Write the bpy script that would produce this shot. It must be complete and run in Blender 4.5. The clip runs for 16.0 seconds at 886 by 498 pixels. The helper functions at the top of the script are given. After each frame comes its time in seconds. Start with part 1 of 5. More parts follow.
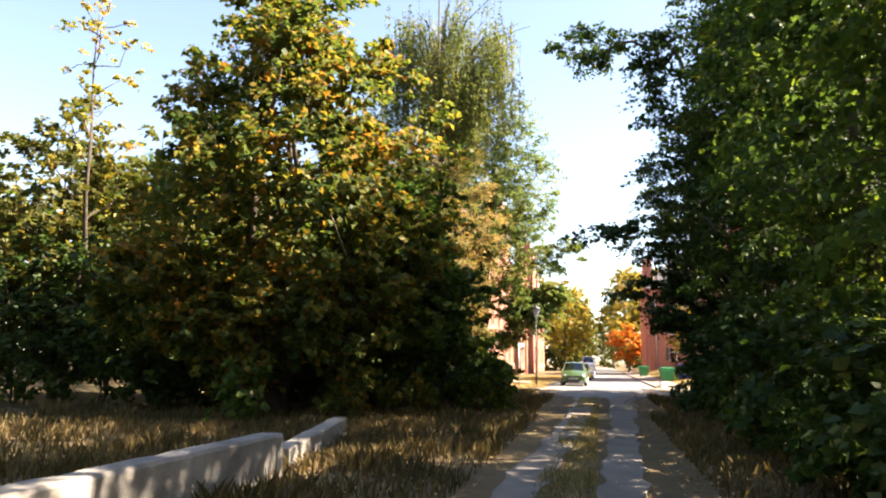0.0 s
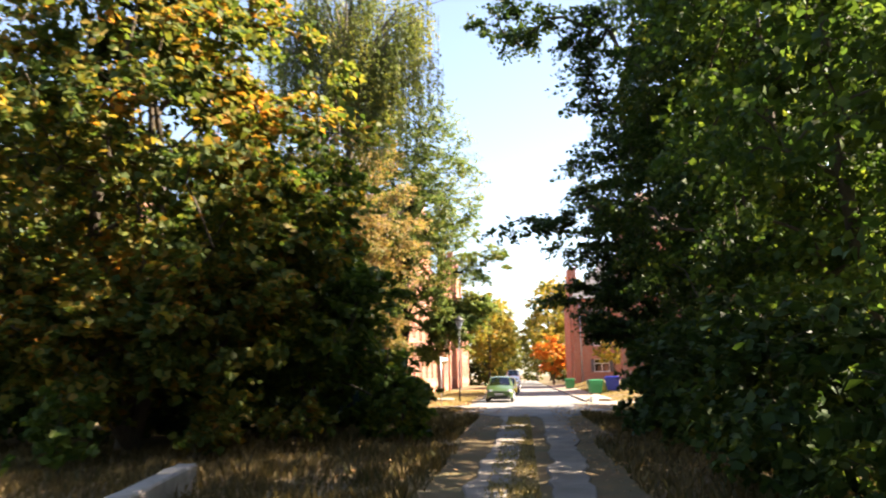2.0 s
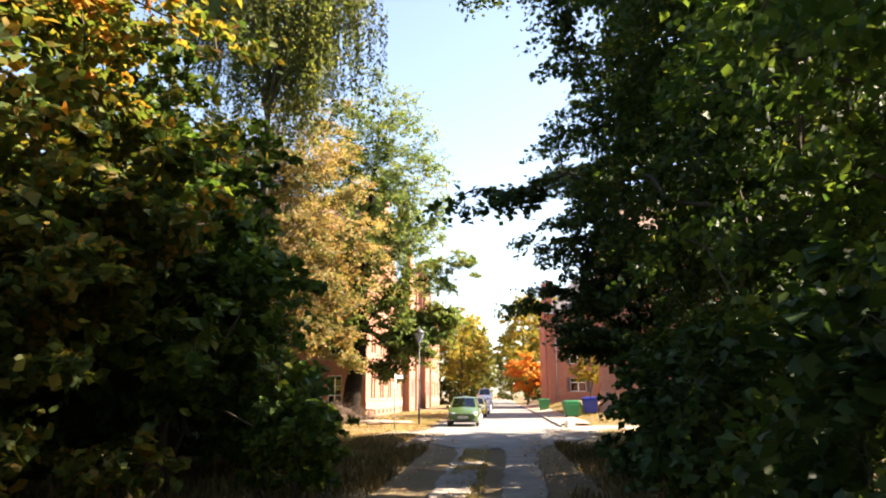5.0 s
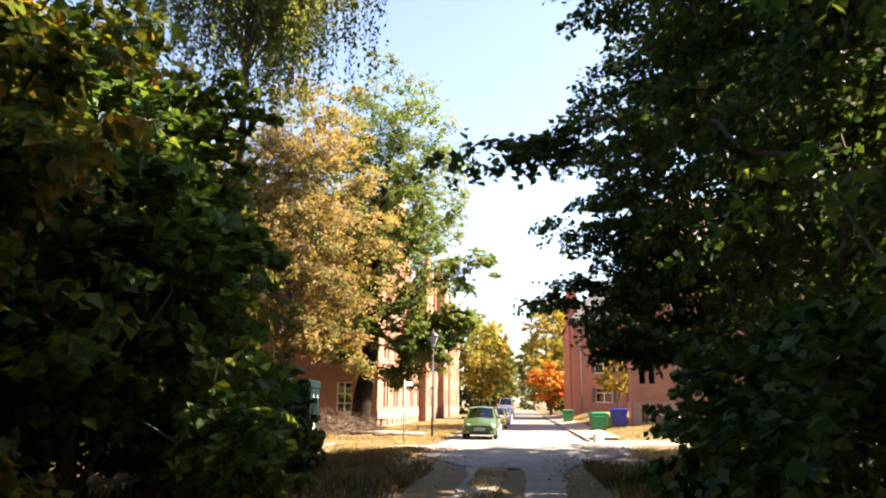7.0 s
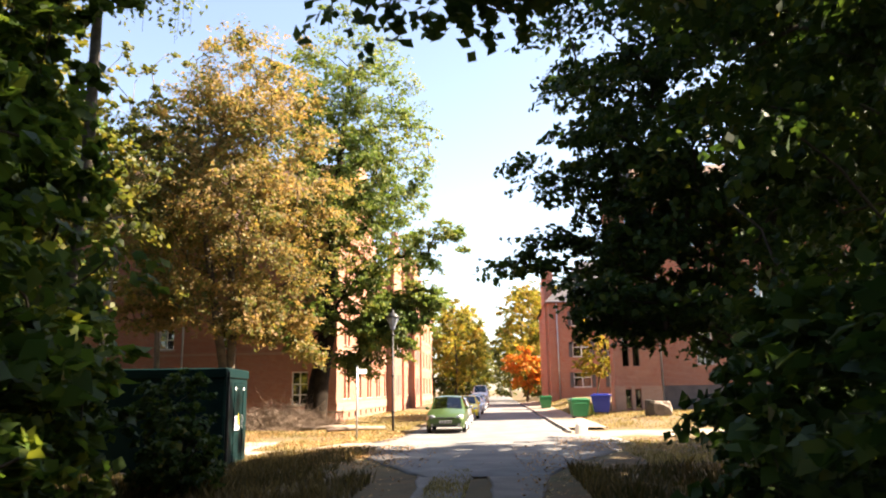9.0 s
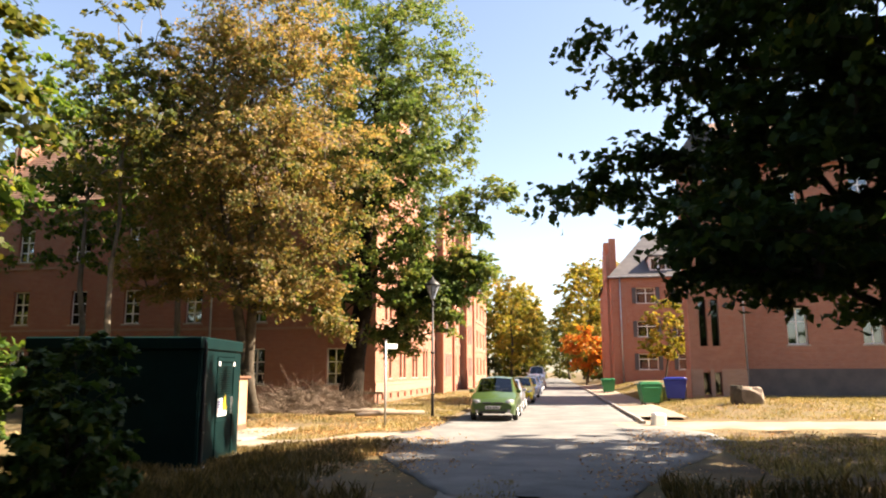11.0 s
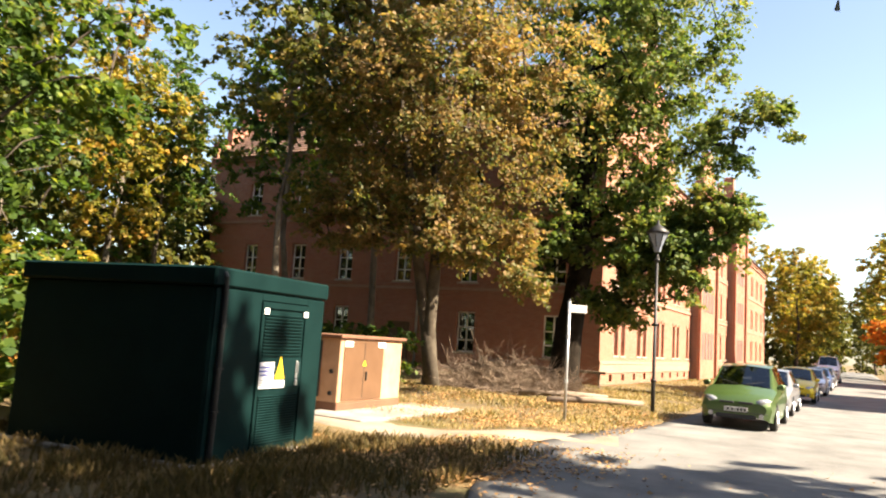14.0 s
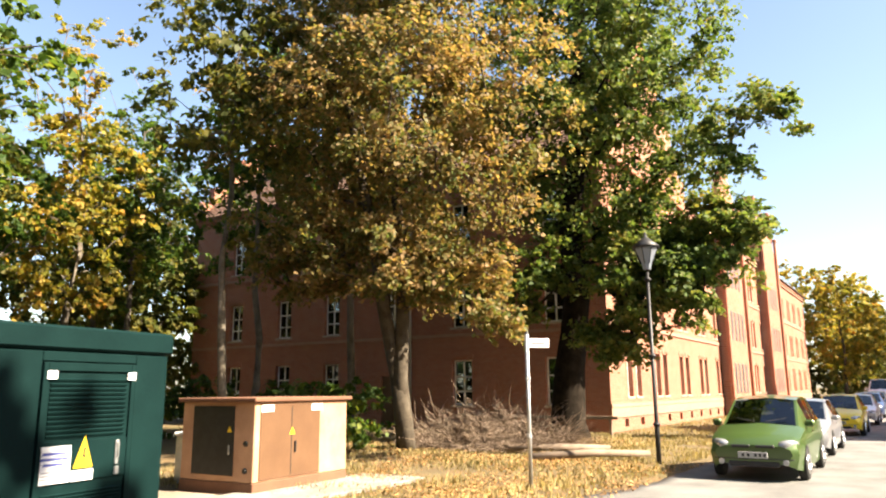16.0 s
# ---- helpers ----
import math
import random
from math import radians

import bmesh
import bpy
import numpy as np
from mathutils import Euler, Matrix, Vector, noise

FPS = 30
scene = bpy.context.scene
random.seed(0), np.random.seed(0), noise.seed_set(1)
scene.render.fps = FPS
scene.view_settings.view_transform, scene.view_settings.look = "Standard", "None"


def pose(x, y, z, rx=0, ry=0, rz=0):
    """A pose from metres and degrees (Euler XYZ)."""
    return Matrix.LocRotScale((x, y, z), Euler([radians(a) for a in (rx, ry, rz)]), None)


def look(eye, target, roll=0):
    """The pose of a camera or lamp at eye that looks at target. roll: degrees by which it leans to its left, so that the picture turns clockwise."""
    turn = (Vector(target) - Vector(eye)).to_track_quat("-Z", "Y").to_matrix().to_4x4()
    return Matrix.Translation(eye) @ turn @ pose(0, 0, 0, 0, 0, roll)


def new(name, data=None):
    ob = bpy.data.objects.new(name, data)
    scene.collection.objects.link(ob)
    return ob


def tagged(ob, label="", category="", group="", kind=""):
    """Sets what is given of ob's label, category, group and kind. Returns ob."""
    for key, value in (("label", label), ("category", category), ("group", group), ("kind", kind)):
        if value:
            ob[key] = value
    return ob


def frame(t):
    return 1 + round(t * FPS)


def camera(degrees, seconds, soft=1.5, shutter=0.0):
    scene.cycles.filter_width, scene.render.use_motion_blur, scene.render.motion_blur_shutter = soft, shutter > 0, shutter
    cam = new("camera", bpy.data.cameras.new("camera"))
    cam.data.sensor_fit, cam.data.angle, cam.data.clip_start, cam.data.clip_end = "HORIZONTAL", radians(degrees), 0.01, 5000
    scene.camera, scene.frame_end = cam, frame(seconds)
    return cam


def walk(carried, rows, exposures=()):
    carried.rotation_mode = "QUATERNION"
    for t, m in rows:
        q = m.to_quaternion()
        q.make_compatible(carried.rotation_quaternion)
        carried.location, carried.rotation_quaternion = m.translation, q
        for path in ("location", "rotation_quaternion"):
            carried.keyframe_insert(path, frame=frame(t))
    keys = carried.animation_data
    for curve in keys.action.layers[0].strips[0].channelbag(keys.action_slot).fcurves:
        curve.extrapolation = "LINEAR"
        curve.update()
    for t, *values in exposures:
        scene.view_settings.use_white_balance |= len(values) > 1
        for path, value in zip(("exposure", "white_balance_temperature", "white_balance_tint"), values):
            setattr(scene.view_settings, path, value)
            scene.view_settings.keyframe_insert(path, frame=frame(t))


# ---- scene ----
cam = camera(63.4, 16.0, soft=2.0, shutter=0.35)
EXPO = [(0, 2.85, 7000, 17), (7.5, 2.85, 7100, 18), (9.5, 2.7, 7200, 18), (12.5, 2.2, 7200, 14), (13.5, 2.38, 7200, 13), (16, 2.45, 7100, 12)]
walk(cam, [
    (0, look((1.477, -8.236, 1.603), (-0.619, 1.420, 3.143), 0.63)),
    (0.5, look((1.454, -7.584, 1.598), (-0.925, 1.986, 3.253), 1.30)),
    (1, look((1.337, -6.850, 1.615), (-1.221, 2.649, 3.411), 0.42)),
    (1.5, look((1.212, -5.580, 1.620), (-0.627, 4.087, 3.399), 0.01)),
    (2, look((1.207, -4.328, 1.663), (0.162, 5.462, 3.411), -0.75)),
    (2.5, look((1.163, -3.196, 1.658), (0.801, 6.641, 3.422), 0.08)),
    (3, look((1.339, -2.293, 1.641), (1.070, 7.535, 3.466), -0.32)),
    (3.5, look((1.542, -1.504, 1.615), (1.098, 8.311, 3.476), 1.53)),
    (6, look((1.765, 2.903, 1.869), (0.878, 12.656, 3.893), -1.29)),
    (6.5, look((1.798, 3.748, 1.827), (0.946, 13.525, 3.745), 0.22)),
    (7, look((1.813, 4.684, 1.776), (0.767, 14.404, 3.877), 0.42)),
    (7.5, look((1.834, 5.814, 1.841), (0.671, 15.541, 3.849), -0.44)),
    (8, look((1.951, 7.198, 1.845), (0.844, 16.949, 3.767), -0.26)),
    (8.5, look((2.080, 8.483, 1.877), (1.160, 18.256, 3.783), 0.00)),
    (9, look((2.053, 9.510, 1.827), (1.348, 19.294, 3.769), -0.92)),
    (9.5, look((2.179, 10.455, 1.847), (0.940, 20.253, 3.416), -0.96)),
    (12, look((1.991, 17.495, 1.744), (0.215, 27.162, 3.587), 0.79)),
    (12.5, look((2.019, 18.613, 1.735), (-0.746, 28.042, 3.587), 1.25)),
    (13, look((2.137, 19.696, 1.710), (-2.081, 28.600, 3.420), -1.16)),
    (13.5, look((2.321, 20.771, 1.748), (-2.635, 29.338, 3.183), 0.07)),
    (14, look((2.365, 22.131, 1.770), (-2.648, 30.698, 2.991), 3.89)),
    (14.5, look((2.494, 23.160, 1.745), (-2.499, 31.749, 2.885), 1.86)),
    (15, look((2.517, 24.229, 1.781), (-2.523, 32.767, 3.088), 2.59)),
    (15.5, look((2.384, 24.984, 1.813), (-2.684, 33.468, 3.346), 0.53)),
    (16, look((2.559, 26.003, 1.788), (-2.774, 34.238, 3.720), -0.44)),
], exposures=EXPO)

# ---- world, sun, exposure ----
SUN_DIR = Vector((0.70, 0.13, 0.64)).normalized()      # towards the sun
world = bpy.data.worlds.new("sky")
scene.world = world
world.use_nodes = True
wn = world.node_tree.nodes
sky = wn.new("ShaderNodeTexSky")
sky.sky_type = "NISHITA"
sky.sun_disc = False
sky.sun_elevation = math.asin(SUN_DIR.z)
sky.sun_rotation = math.atan2(SUN_DIR.x, SUN_DIR.y)
sky.air_density, sky.dust_density, sky.ozone_density = 1.0, 1.0, 0.7
world.node_tree.links.new(sky.outputs[0], wn["Background"].inputs[0])
wn["Background"].inputs[1].default_value = 0.062
sun = new("sun", bpy.data.lights.new("sun", "SUN"))
sun.data.energy, sun.data.angle, sun.data.color = 5.0, radians(0.55), (1.0, 0.9, 0.74)
sun.matrix_world = look(SUN_DIR * 60, (0, 0, 0))


# ---- materials ----
class Mat:
    """A small writer of node materials."""

    def __init__(self, name):
        self.m = bpy.data.materials.new(name)
        self.m.use_nodes = True
        self.t = self.m.node_tree
        self.b = self.t.nodes["Principled BSDF"]
        self.out = self.t.nodes["Material Output"]

    def node(self, kind, **inputs):
        n = self.t.nodes.new("ShaderNode" + kind)
        for k, v in inputs.items():
            self.set(n, k, v)
        return n

    def set(self, n, k, v):
        s = n.inputs[int(k[1:])] if k[0] == "i" and k[1:].isdigit() else n.inputs[k]
        if isinstance(v, bpy.types.NodeSocket):
            self.t.links.new(v, s)
        else:
            s.default_value = v

    def place(self):
        return self.node("NewGeometry").outputs["Position"]

    def noise(self, scale, detail=5.0, rough=0.6, at=None):
        n = self.node("TexNoise", Scale=scale, Detail=detail, Roughness=rough)
        self.set(n, "Vector", at or self.place())
        return n.outputs[0]

    def ramp(self, fac, stops):
        n = self.node("ValToRGB")
        r = n.color_ramp
        while len(r.elements) < len(stops):
            r.elements.new(0.5)
        for e, (p, c) in zip(r.elements, stops):
            e.position, e.color = p, (*c, 1) if len(c) == 3 else c
        self.set(n, "i0", fac)
        return n.outputs[0]

    def mix(self, fac, a, b, how="MIX"):
        n = self.node("Mix")
        n.data_type, n.blend_type = "RGBA", how
        self.set(n, "i0", fac)
        self.set(n, "i6", (*a, 1) if isinstance(a, tuple) and len(a) == 3 else a)
        self.set(n, "i7", (*b, 1) if isinstance(b, tuple) and len(b) == 3 else b)
        return n.outputs[2]

    def math(self, how, a, b=0.0):
        n = self.node("Math")
        n.operation = how
        self.set(n, "i0", a)
        self.set(n, "i1", b)
        return n.outputs[0]

    def bump(self, height, strength=0.3, distance=0.02):
        n = self.node("Bump", Strength=strength, Distance=distance, Height=height)
        self.set(self.b, "Normal", n.outputs[0])
        return self

    def end(self, color, rough=0.8, metal=0.0, spec=0.4):
        self.set(self.b, "Base Color", (*color, 1) if isinstance(color, tuple) and len(color) == 3 else color)
        self.set(self.b, "Roughness", rough)
        self.set(self.b, "Metallic", metal)
        self.set(self.b, "Specular IOR Level", spec)
        return self.m


def speckled(name, dark, light, scale, rough=0.85, fine=60.0, bump=0.25, metal=0.0, spec=0.4):
    """A surface with large blotches and fine grain."""
    k = Mat(name)
    big, small = k.noise(scale), k.noise(fine, 3)
    fac = k.math("ADD", k.math("MULTIPLY", big, 0.7), k.math("MULTIPLY", small, 0.3))
    k.bump(small, bump, 0.01)
    return k.end(k.ramp(fac, [(0.36, dark), (0.64, light)]), rough, metal, spec)


def brick_material(name, axis, tones):
    """Brickwork in courses of 7.7 cm; axis: the horizontal axis along the wall."""
    k = Mat(name)
    p = k.node("SeparateXYZ", Vector=k.place())
    at = k.node("CombineXYZ", X=p.outputs[axis], Y=p.outputs[2], Z=0.0).outputs[0]
    b = k.node("TexBrick", Vector=at, Color1=(*tones[0], 1), Color2=(*tones[1], 1), Mortar=(*tones[2], 1), Scale=1.0)
    b.inputs["Mortar Size"].default_value = 0.008
    b.inputs["Brick Width"].default_value = 0.25
    b.inputs["Row Height"].default_value = 0.077
    blot = k.noise(0.35, 6)
    streak = k.noise(2.3, 5)
    c = k.mix(k.math("MULTIPLY", blot, 0.55), b.outputs[0], k.mix(0.7, b.outputs[0], (0.12, 0.05, 0.035)))
    c = k.mix(k.ramp(streak, [(0.55, (0, 0, 0)), (0.75, (0.5, 0.5, 0.5))]), c, (0.36, 0.2, 0.14))
    k.bump(b.outputs[1], -0.4, 0.01)
    return k.end(c, 0.88, 0, 0.25)


RED = ((0.38, 0.14, 0.083), (0.29, 0.1, 0.06), (0.36, 0.27, 0.21))
brick_along_x = brick_material("red_brick_x", 0, RED)
brick_along_y = brick_material("red_brick_y", 1, RED)
PALE = ((0.4, 0.23, 0.16), (0.34, 0.19, 0.13), (0.36, 0.28, 0.22))
pale_along_x = brick_material("pale_brick_x", 0, PALE)
pale_along_y = brick_material("pale_brick_y", 1, PALE)
dark_plinth = speckled("dark_plinth", (0.07, 0.06, 0.06), (0.12, 0.1, 0.09), 1.2)
asphalt = speckled("asphalt", (0.09, 0.089, 0.086), (0.19, 0.186, 0.177), 0.8, 0.9, 55, 0.35)
gravel = speckled("lane_gravel", (0.14, 0.12, 0.1), (0.25, 0.22, 0.19), 0.9, 0.95, 40, 0.5)
sand = speckled("sandy_path", (0.17, 0.13, 0.095), (0.31, 0.255, 0.19), 0.7, 0.95, 45, 0.4)
concrete = speckled("old_concrete", (0.14, 0.13, 0.115), (0.3, 0.28, 0.25), 1.6, 0.9, 50, 0.4)
kerbstone = speckled("kerbstone", (0.2, 0.19, 0.18), (0.33, 0.31, 0.28), 2.0, 0.85, 40, 0.3)
roof_tile = speckled("roof_tile", (0.09, 0.05, 0.035), (0.19, 0.11, 0.075), 1.0, 0.8, 20, 0.4)
slate = speckled("slate", (0.045, 0.042, 0.045), (0.09, 0.085, 0.085), 1.0, 0.6, 20, 0.2)
white_paint = speckled("white_paint", (0.66, 0.65, 0.62), (0.8, 0.79, 0.76), 2.0, 0.5, 30, 0.05)
sill_stone = speckled("sill_stone", (0.3, 0.24, 0.19), (0.42, 0.35, 0.28), 2.0)
zinc = speckled("zinc", (0.3, 0.31, 0.32), (0.45, 0.46, 0.47), 3.0, 0.5, 40, 0.1, 0.6)
steel = speckled("galvanised_steel", (0.38, 0.39, 0.4), (0.52, 0.53, 0.54), 6.0, 0.45, 60, 0.05, 0.7)
black_metal = speckled("black_metal", (0.008, 0.008, 0.009), (0.02, 0.02, 0.021), 5.0, 0.5, 60, 0.05)
green_metal = speckled("green_metal", (0.0024, 0.0125, 0.0125), (0.004, 0.018, 0.0175), 1.5, 0.6, 25, 0.06, 0.0, 0.06)
tan_panel = speckled("tan_exposed_aggregate", (0.36, 0.2, 0.12), (0.5, 0.3, 0.19), 2.0, 0.9, 120, 0.4)
brown_door = speckled("brown_door", (0.1, 0.052, 0.027), (0.13, 0.07, 0.037), 1.5, 0.5, 40, 0.05)
brown_base = speckled("brown_base", (0.13, 0.06, 0.035), (0.18, 0.085, 0.05), 2.0)
sticker = speckled("white_sticker", (0.7, 0.7, 0.72), (0.8, 0.8, 0.8), 4.0, 0.4, 30, 0.0)
blue_print = Mat("blue_print").end((0.08, 0.1, 0.35), 0.5)
grey_print = Mat("grey_print").end((0.25, 0.25, 0.28), 0.5)
yellow_sign = Mat("yellow_sign").end((0.75, 0.5, 0.03), 0.4)
black_print = Mat("black_print").end((0.02, 0.02, 0.02), 0.5)
rubber = speckled("rubber", (0.012, 0.012, 0.012), (0.025, 0.025, 0.025), 6.0, 0.85)
alloy = Mat("alloy").end((0.5, 0.5, 0.52), 0.3, 0.9)
plastic_black = Mat("plastic_black").end((0.02, 0.02, 0.022), 0.55)
plate_white = Mat("plate_white").end((0.38, 0.38, 0.37), 0.4)
bin_green = speckled("bin_green", (0.015, 0.16, 0.06), (0.025, 0.21, 0.085), 2.0, 0.4)
bin_blue = speckled("bin_blue", (0.02, 0.03, 0.24), (0.03, 0.045, 0.3), 2.0, 0.4)
bin_yellow = speckled("bin_yellow", (0.55, 0.5, 0.12), (0.65, 0.6, 0.2), 2.0, 0.45)
dry_twig = speckled("dry_twigs", (0.12, 0.085, 0.06), (0.24, 0.175, 0.125), 3.0)
dead_wood = speckled("dead_wood", (0.12, 0.09, 0.065), (0.26, 0.2, 0.15), 2.0)
milky = Mat("milky_glass").end((0.2, 0.23, 0.28), 0.2)
lamp_clear = Mat("headlamp_lens").end((0.36, 0.37, 0.38), 0.12, 0.5)
tail_red = Mat("tail_lamp").end((0.35, 0.02, 0.02), 0.2)


def paint(name, color):
    k = Mat(name)
    k.set(k.b, "Coat Weight", 0.6)
    k.set(k.b, "Coat Roughness", 0.06)
    return k.end(k.mix(k.noise(1.5), color, tuple(0.85 * c for c in color)), 0.35, 0.25)


def glass_material(name, tint, gloss):
    """A thin pane: a mirror over a tinted clear sheet."""
    k = Mat(name)
    clear = k.node("BsdfTransparent", Color=(*tint, 1))
    mirror = k.node("BsdfGlossy", Color=(0.9, 0.95, 1, 1), Roughness=0.03)
    fac = k.node("Fresnel", IOR=1.5).outputs[0]
    n = k.node("MixShader")
    k.set(n, "i0", k.math("ADD", k.math("MULTIPLY", fac, 1.0), gloss))
    k.set(n, "i1", clear.outputs[0])
    k.set(n, "i2", mirror.outputs[0])
    k.t.links.new(n.outputs[0], k.out.inputs[0])
    return k.m


window_glass = glass_material("window_glass", (0.35, 0.4, 0.42), 0.12)
car_glass = glass_material("car_glass", (0.1, 0.115, 0.13), 0.02)


def leaf_material(name, stops, patch=0.45, through_light=0.5, weight=0.5):
    """Leaves: colour by leaf and by patches of the crown, partly lit through."""
    k = Mat(name)
    per_leaf = k.node("NewGeometry").outputs["Random Per Island"]
    fac = k.math("ADD", k.math("MULTIPLY", k.noise(patch, 3, 0.6), 2.0 * weight), k.math("MULTIPLY", per_leaf, 1.0 - weight))
    fac = k.math("SUBTRACT", fac, 0.5 * weight)
    c = k.ramp(fac, stops)
    k.end(c, 0.55, 0, 0.22)
    thin = k.node("BsdfTranslucent", Color=k.mix(0.35, c, (0.45, 0.4, 0.05), "MULTIPLY"))
    k.set(thin, "Color", k.mix(1.0, c, (1.35, 1.3, 0.7), "MULTIPLY"))
    n = k.node("MixShader", i0=through_light, i1=k.b.outputs[0], i2=thin.outputs[0])
    k.t.links.new(n.outputs[0], k.out.inputs[0])
    return k.m


G1, G2, G3 = (0.03, 0.065, 0.016), (0.06, 0.11, 0.022), (0.11, 0.16, 0.03)
YE, OR, RD = (0.36, 0.26, 0.06), (0.4, 0.16, 0.03), (0.42, 0.075, 0.025)
leaf_maple = leaf_material("maple_leaves", [(0.2, (0.035, 0.07, 0.018)), (0.4, (0.07, 0.105, 0.025)), (0.56, (0.12, 0.14, 0.028)), (0.7, (0.22, 0.165, 0.032)), (0.86, (0.38, 0.16, 0.03))], 0.6, 0.5)
leaf_dark = leaf_material("hornbeam_leaves", [(0.2, (0.016, 0.038, 0.011)), (0.5, (0.034, 0.068, 0.016)), (0.78, (0.07, 0.105, 0.022)), (0.95, (0.23, 0.19, 0.03))], 0.45, 0.38)
leaf_lime = leaf_material("lime_leaves", [(0.2, G1), (0.5, G2), (0.72, G3), (0.9, (0.26, 0.26, 0.04))])
leaf_birch = leaf_material("birch_leaves", [(0.2, (0.07, 0.1, 0.035)), (0.6, (0.14, 0.17, 0.05)), (0.9, (0.3, 0.26, 0.06))])
leaf_chestnut = leaf_material("chestnut_leaves", [(0.2, (0.08, 0.11, 0.032)), (0.42, (0.16, 0.145, 0.052)), (0.62, (0.26, 0.172, 0.076)), (0.85, (0.34, 0.22, 0.105))])
leaf_oak = leaf_material("oak_leaves", [(0.2, (0.05, 0.09, 0.025)), (0.5, (0.1, 0.15, 0.04)), (0.76, (0.19, 0.2, 0.06)), (0.95, (0.3, 0.21, 0.07))])
leaf_yellow = leaf_material("yellow_leaves", [(0.2, (0.09, 0.12, 0.025)), (0.45, (0.22, 0.2, 0.03)), (0.7, YE), (0.9, OR)])
leaf_olive = leaf_material("olive_leaves", [(0.2, (0.045, 0.065, 0.018)), (0.5, (0.095, 0.105, 0.028)), (0.85, (0.2, 0.16, 0.035))])
leaf_red = leaf_material("orange_red_leaves", [(0.25, YE), (0.45, (0.5, 0.2, 0.03)), (0.7, (0.5, 0.12, 0.025)), (0.9, RD)], 0.9)
bark = speckled("bark", (0.04, 0.032, 0.024), (0.1, 0.083, 0.062), 3.0, 0.95, 18, 0.8, 0.0, 0.15)
# near black: the shade under the oak's crown is put into this bark
shaded_oak_bark = speckled("shaded_oak_bark", (0.01, 0.008, 0.006), (0.028, 0.022, 0.017), 3.0, 0.98, 14, 0.9, 0.0, 0.05)
pale_bark = speckled("pale_bark", (0.07, 0.058, 0.043), (0.19, 0.16, 0.125), 2.0, 0.95, 16, 0.7)
# dry tones, darkened: shade beside lane and cabinet is put into the colour
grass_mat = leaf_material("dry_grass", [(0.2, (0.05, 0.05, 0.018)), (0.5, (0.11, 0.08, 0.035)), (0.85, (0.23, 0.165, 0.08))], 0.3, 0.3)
# straw tones, raised: the verge's strong sun is put into the colour
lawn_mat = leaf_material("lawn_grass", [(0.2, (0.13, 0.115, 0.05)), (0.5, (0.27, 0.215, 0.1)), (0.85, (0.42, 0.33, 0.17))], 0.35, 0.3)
litter_mat = leaf_material("fallen_leaves", [(0.2, (0.18, 0.095, 0.042)), (0.5, (0.36, 0.19, 0.075)), (0.85, (0.5, 0.32, 0.14))], 0.8, 0.1, 0.3)

k = Mat("ground")
n1, n2, n3 = k.noise(0.22, 6), k.noise(1.7, 6), k.noise(30, 3)
c = k.ramp(n1, [(0.35, (0.1, 0.075, 0.045)), (0.5, (0.16, 0.125, 0.065)), (0.65, (0.12, 0.11, 0.045))])
c = k.mix(k.ramp(n2, [(0.45, (0, 0, 0)), (0.7, (1, 1, 1))]), c, (0.21, 0.13, 0.06))
c = k.mix(k.math("MULTIPLY", n3, 0.5), c, (0.06, 0.045, 0.03))
k.bump(n3, 0.6, 0.03)
ground_mat = k.end(c, 0.95, 0, 0.2)


# ---- building blocks ----
def mesh_of(name, bm, material, smooth=False):
    me = bpy.data.meshes.new(name)
    bm.normal_update()
    bm.to_mesh(me)
    bm.free()
    for m in material if isinstance(material, (list, tuple)) else [material]:
        me.materials.append(m)
    if smooth:
        me.polygons.foreach_set("use_smooth", [True] * len(me.polygons))
    return me


def part(name, bm, material, parent=None, label="", smooth=False):
    ob = new(name, bm if isinstance(bm, bpy.types.Mesh) else mesh_of(name, bm, material, smooth))
    ob.parent = parent
    return tagged(ob, label)


def thing(name, at, label, category, group="", turn=0.0, kind=""):
    ob = new(name)
    ob.matrix_world = pose(*at, 0, 0, turn)
    ob.empty_display_size = 0.2
    return tagged(ob, label, category, group, kind)


def box(bm, lo, hi, bevel=0.0):
    lo, hi = Vector(lo), Vector(hi)
    made = bmesh.ops.create_cube(bm, size=1.0, matrix=Matrix.LocRotScale((lo + hi) / 2, None, hi - lo))
    if bevel:
        edges = list({e for v in made["verts"] for e in v.link_edges})
        bmesh.ops.bevel(bm, geom=edges, offset=bevel, segments=1, affect="EDGES")
    return bm


def tube(bm, points, radii, sides=8, cap=True):
    """A tapered tube along points."""
    rings, points = [], [Vector(p) for p in points]
    for i, p in enumerate(points):
        way = (points[min(i + 1, len(points) - 1)] - points[max(i - 1, 0)]).normalized()
        a = way.orthogonal().normalized()
        b = way.cross(a)
        rings.append([bm.verts.new(p + radii[i] * (math.cos(2 * math.pi * s / sides) * a + math.sin(2 * math.pi * s / sides) * b)) for s in range(sides)])
    for r0, r1 in zip(rings, rings[1:]):
        # match the rings where the frames turn
        k0 = min(range(sides), key=lambda s: (r1[s].co - r0[0].co).length)
        for s in range(sides):
            bm.faces.new((r0[s], r0[(s + 1) % sides], r1[(s + 1 + k0) % sides], r1[(s + k0) % sides]))
    if cap:
        bm.faces.new(rings[0][::-1])
        bm.faces.new(rings[-1])
    return bm


def B():
    return bmesh.new()


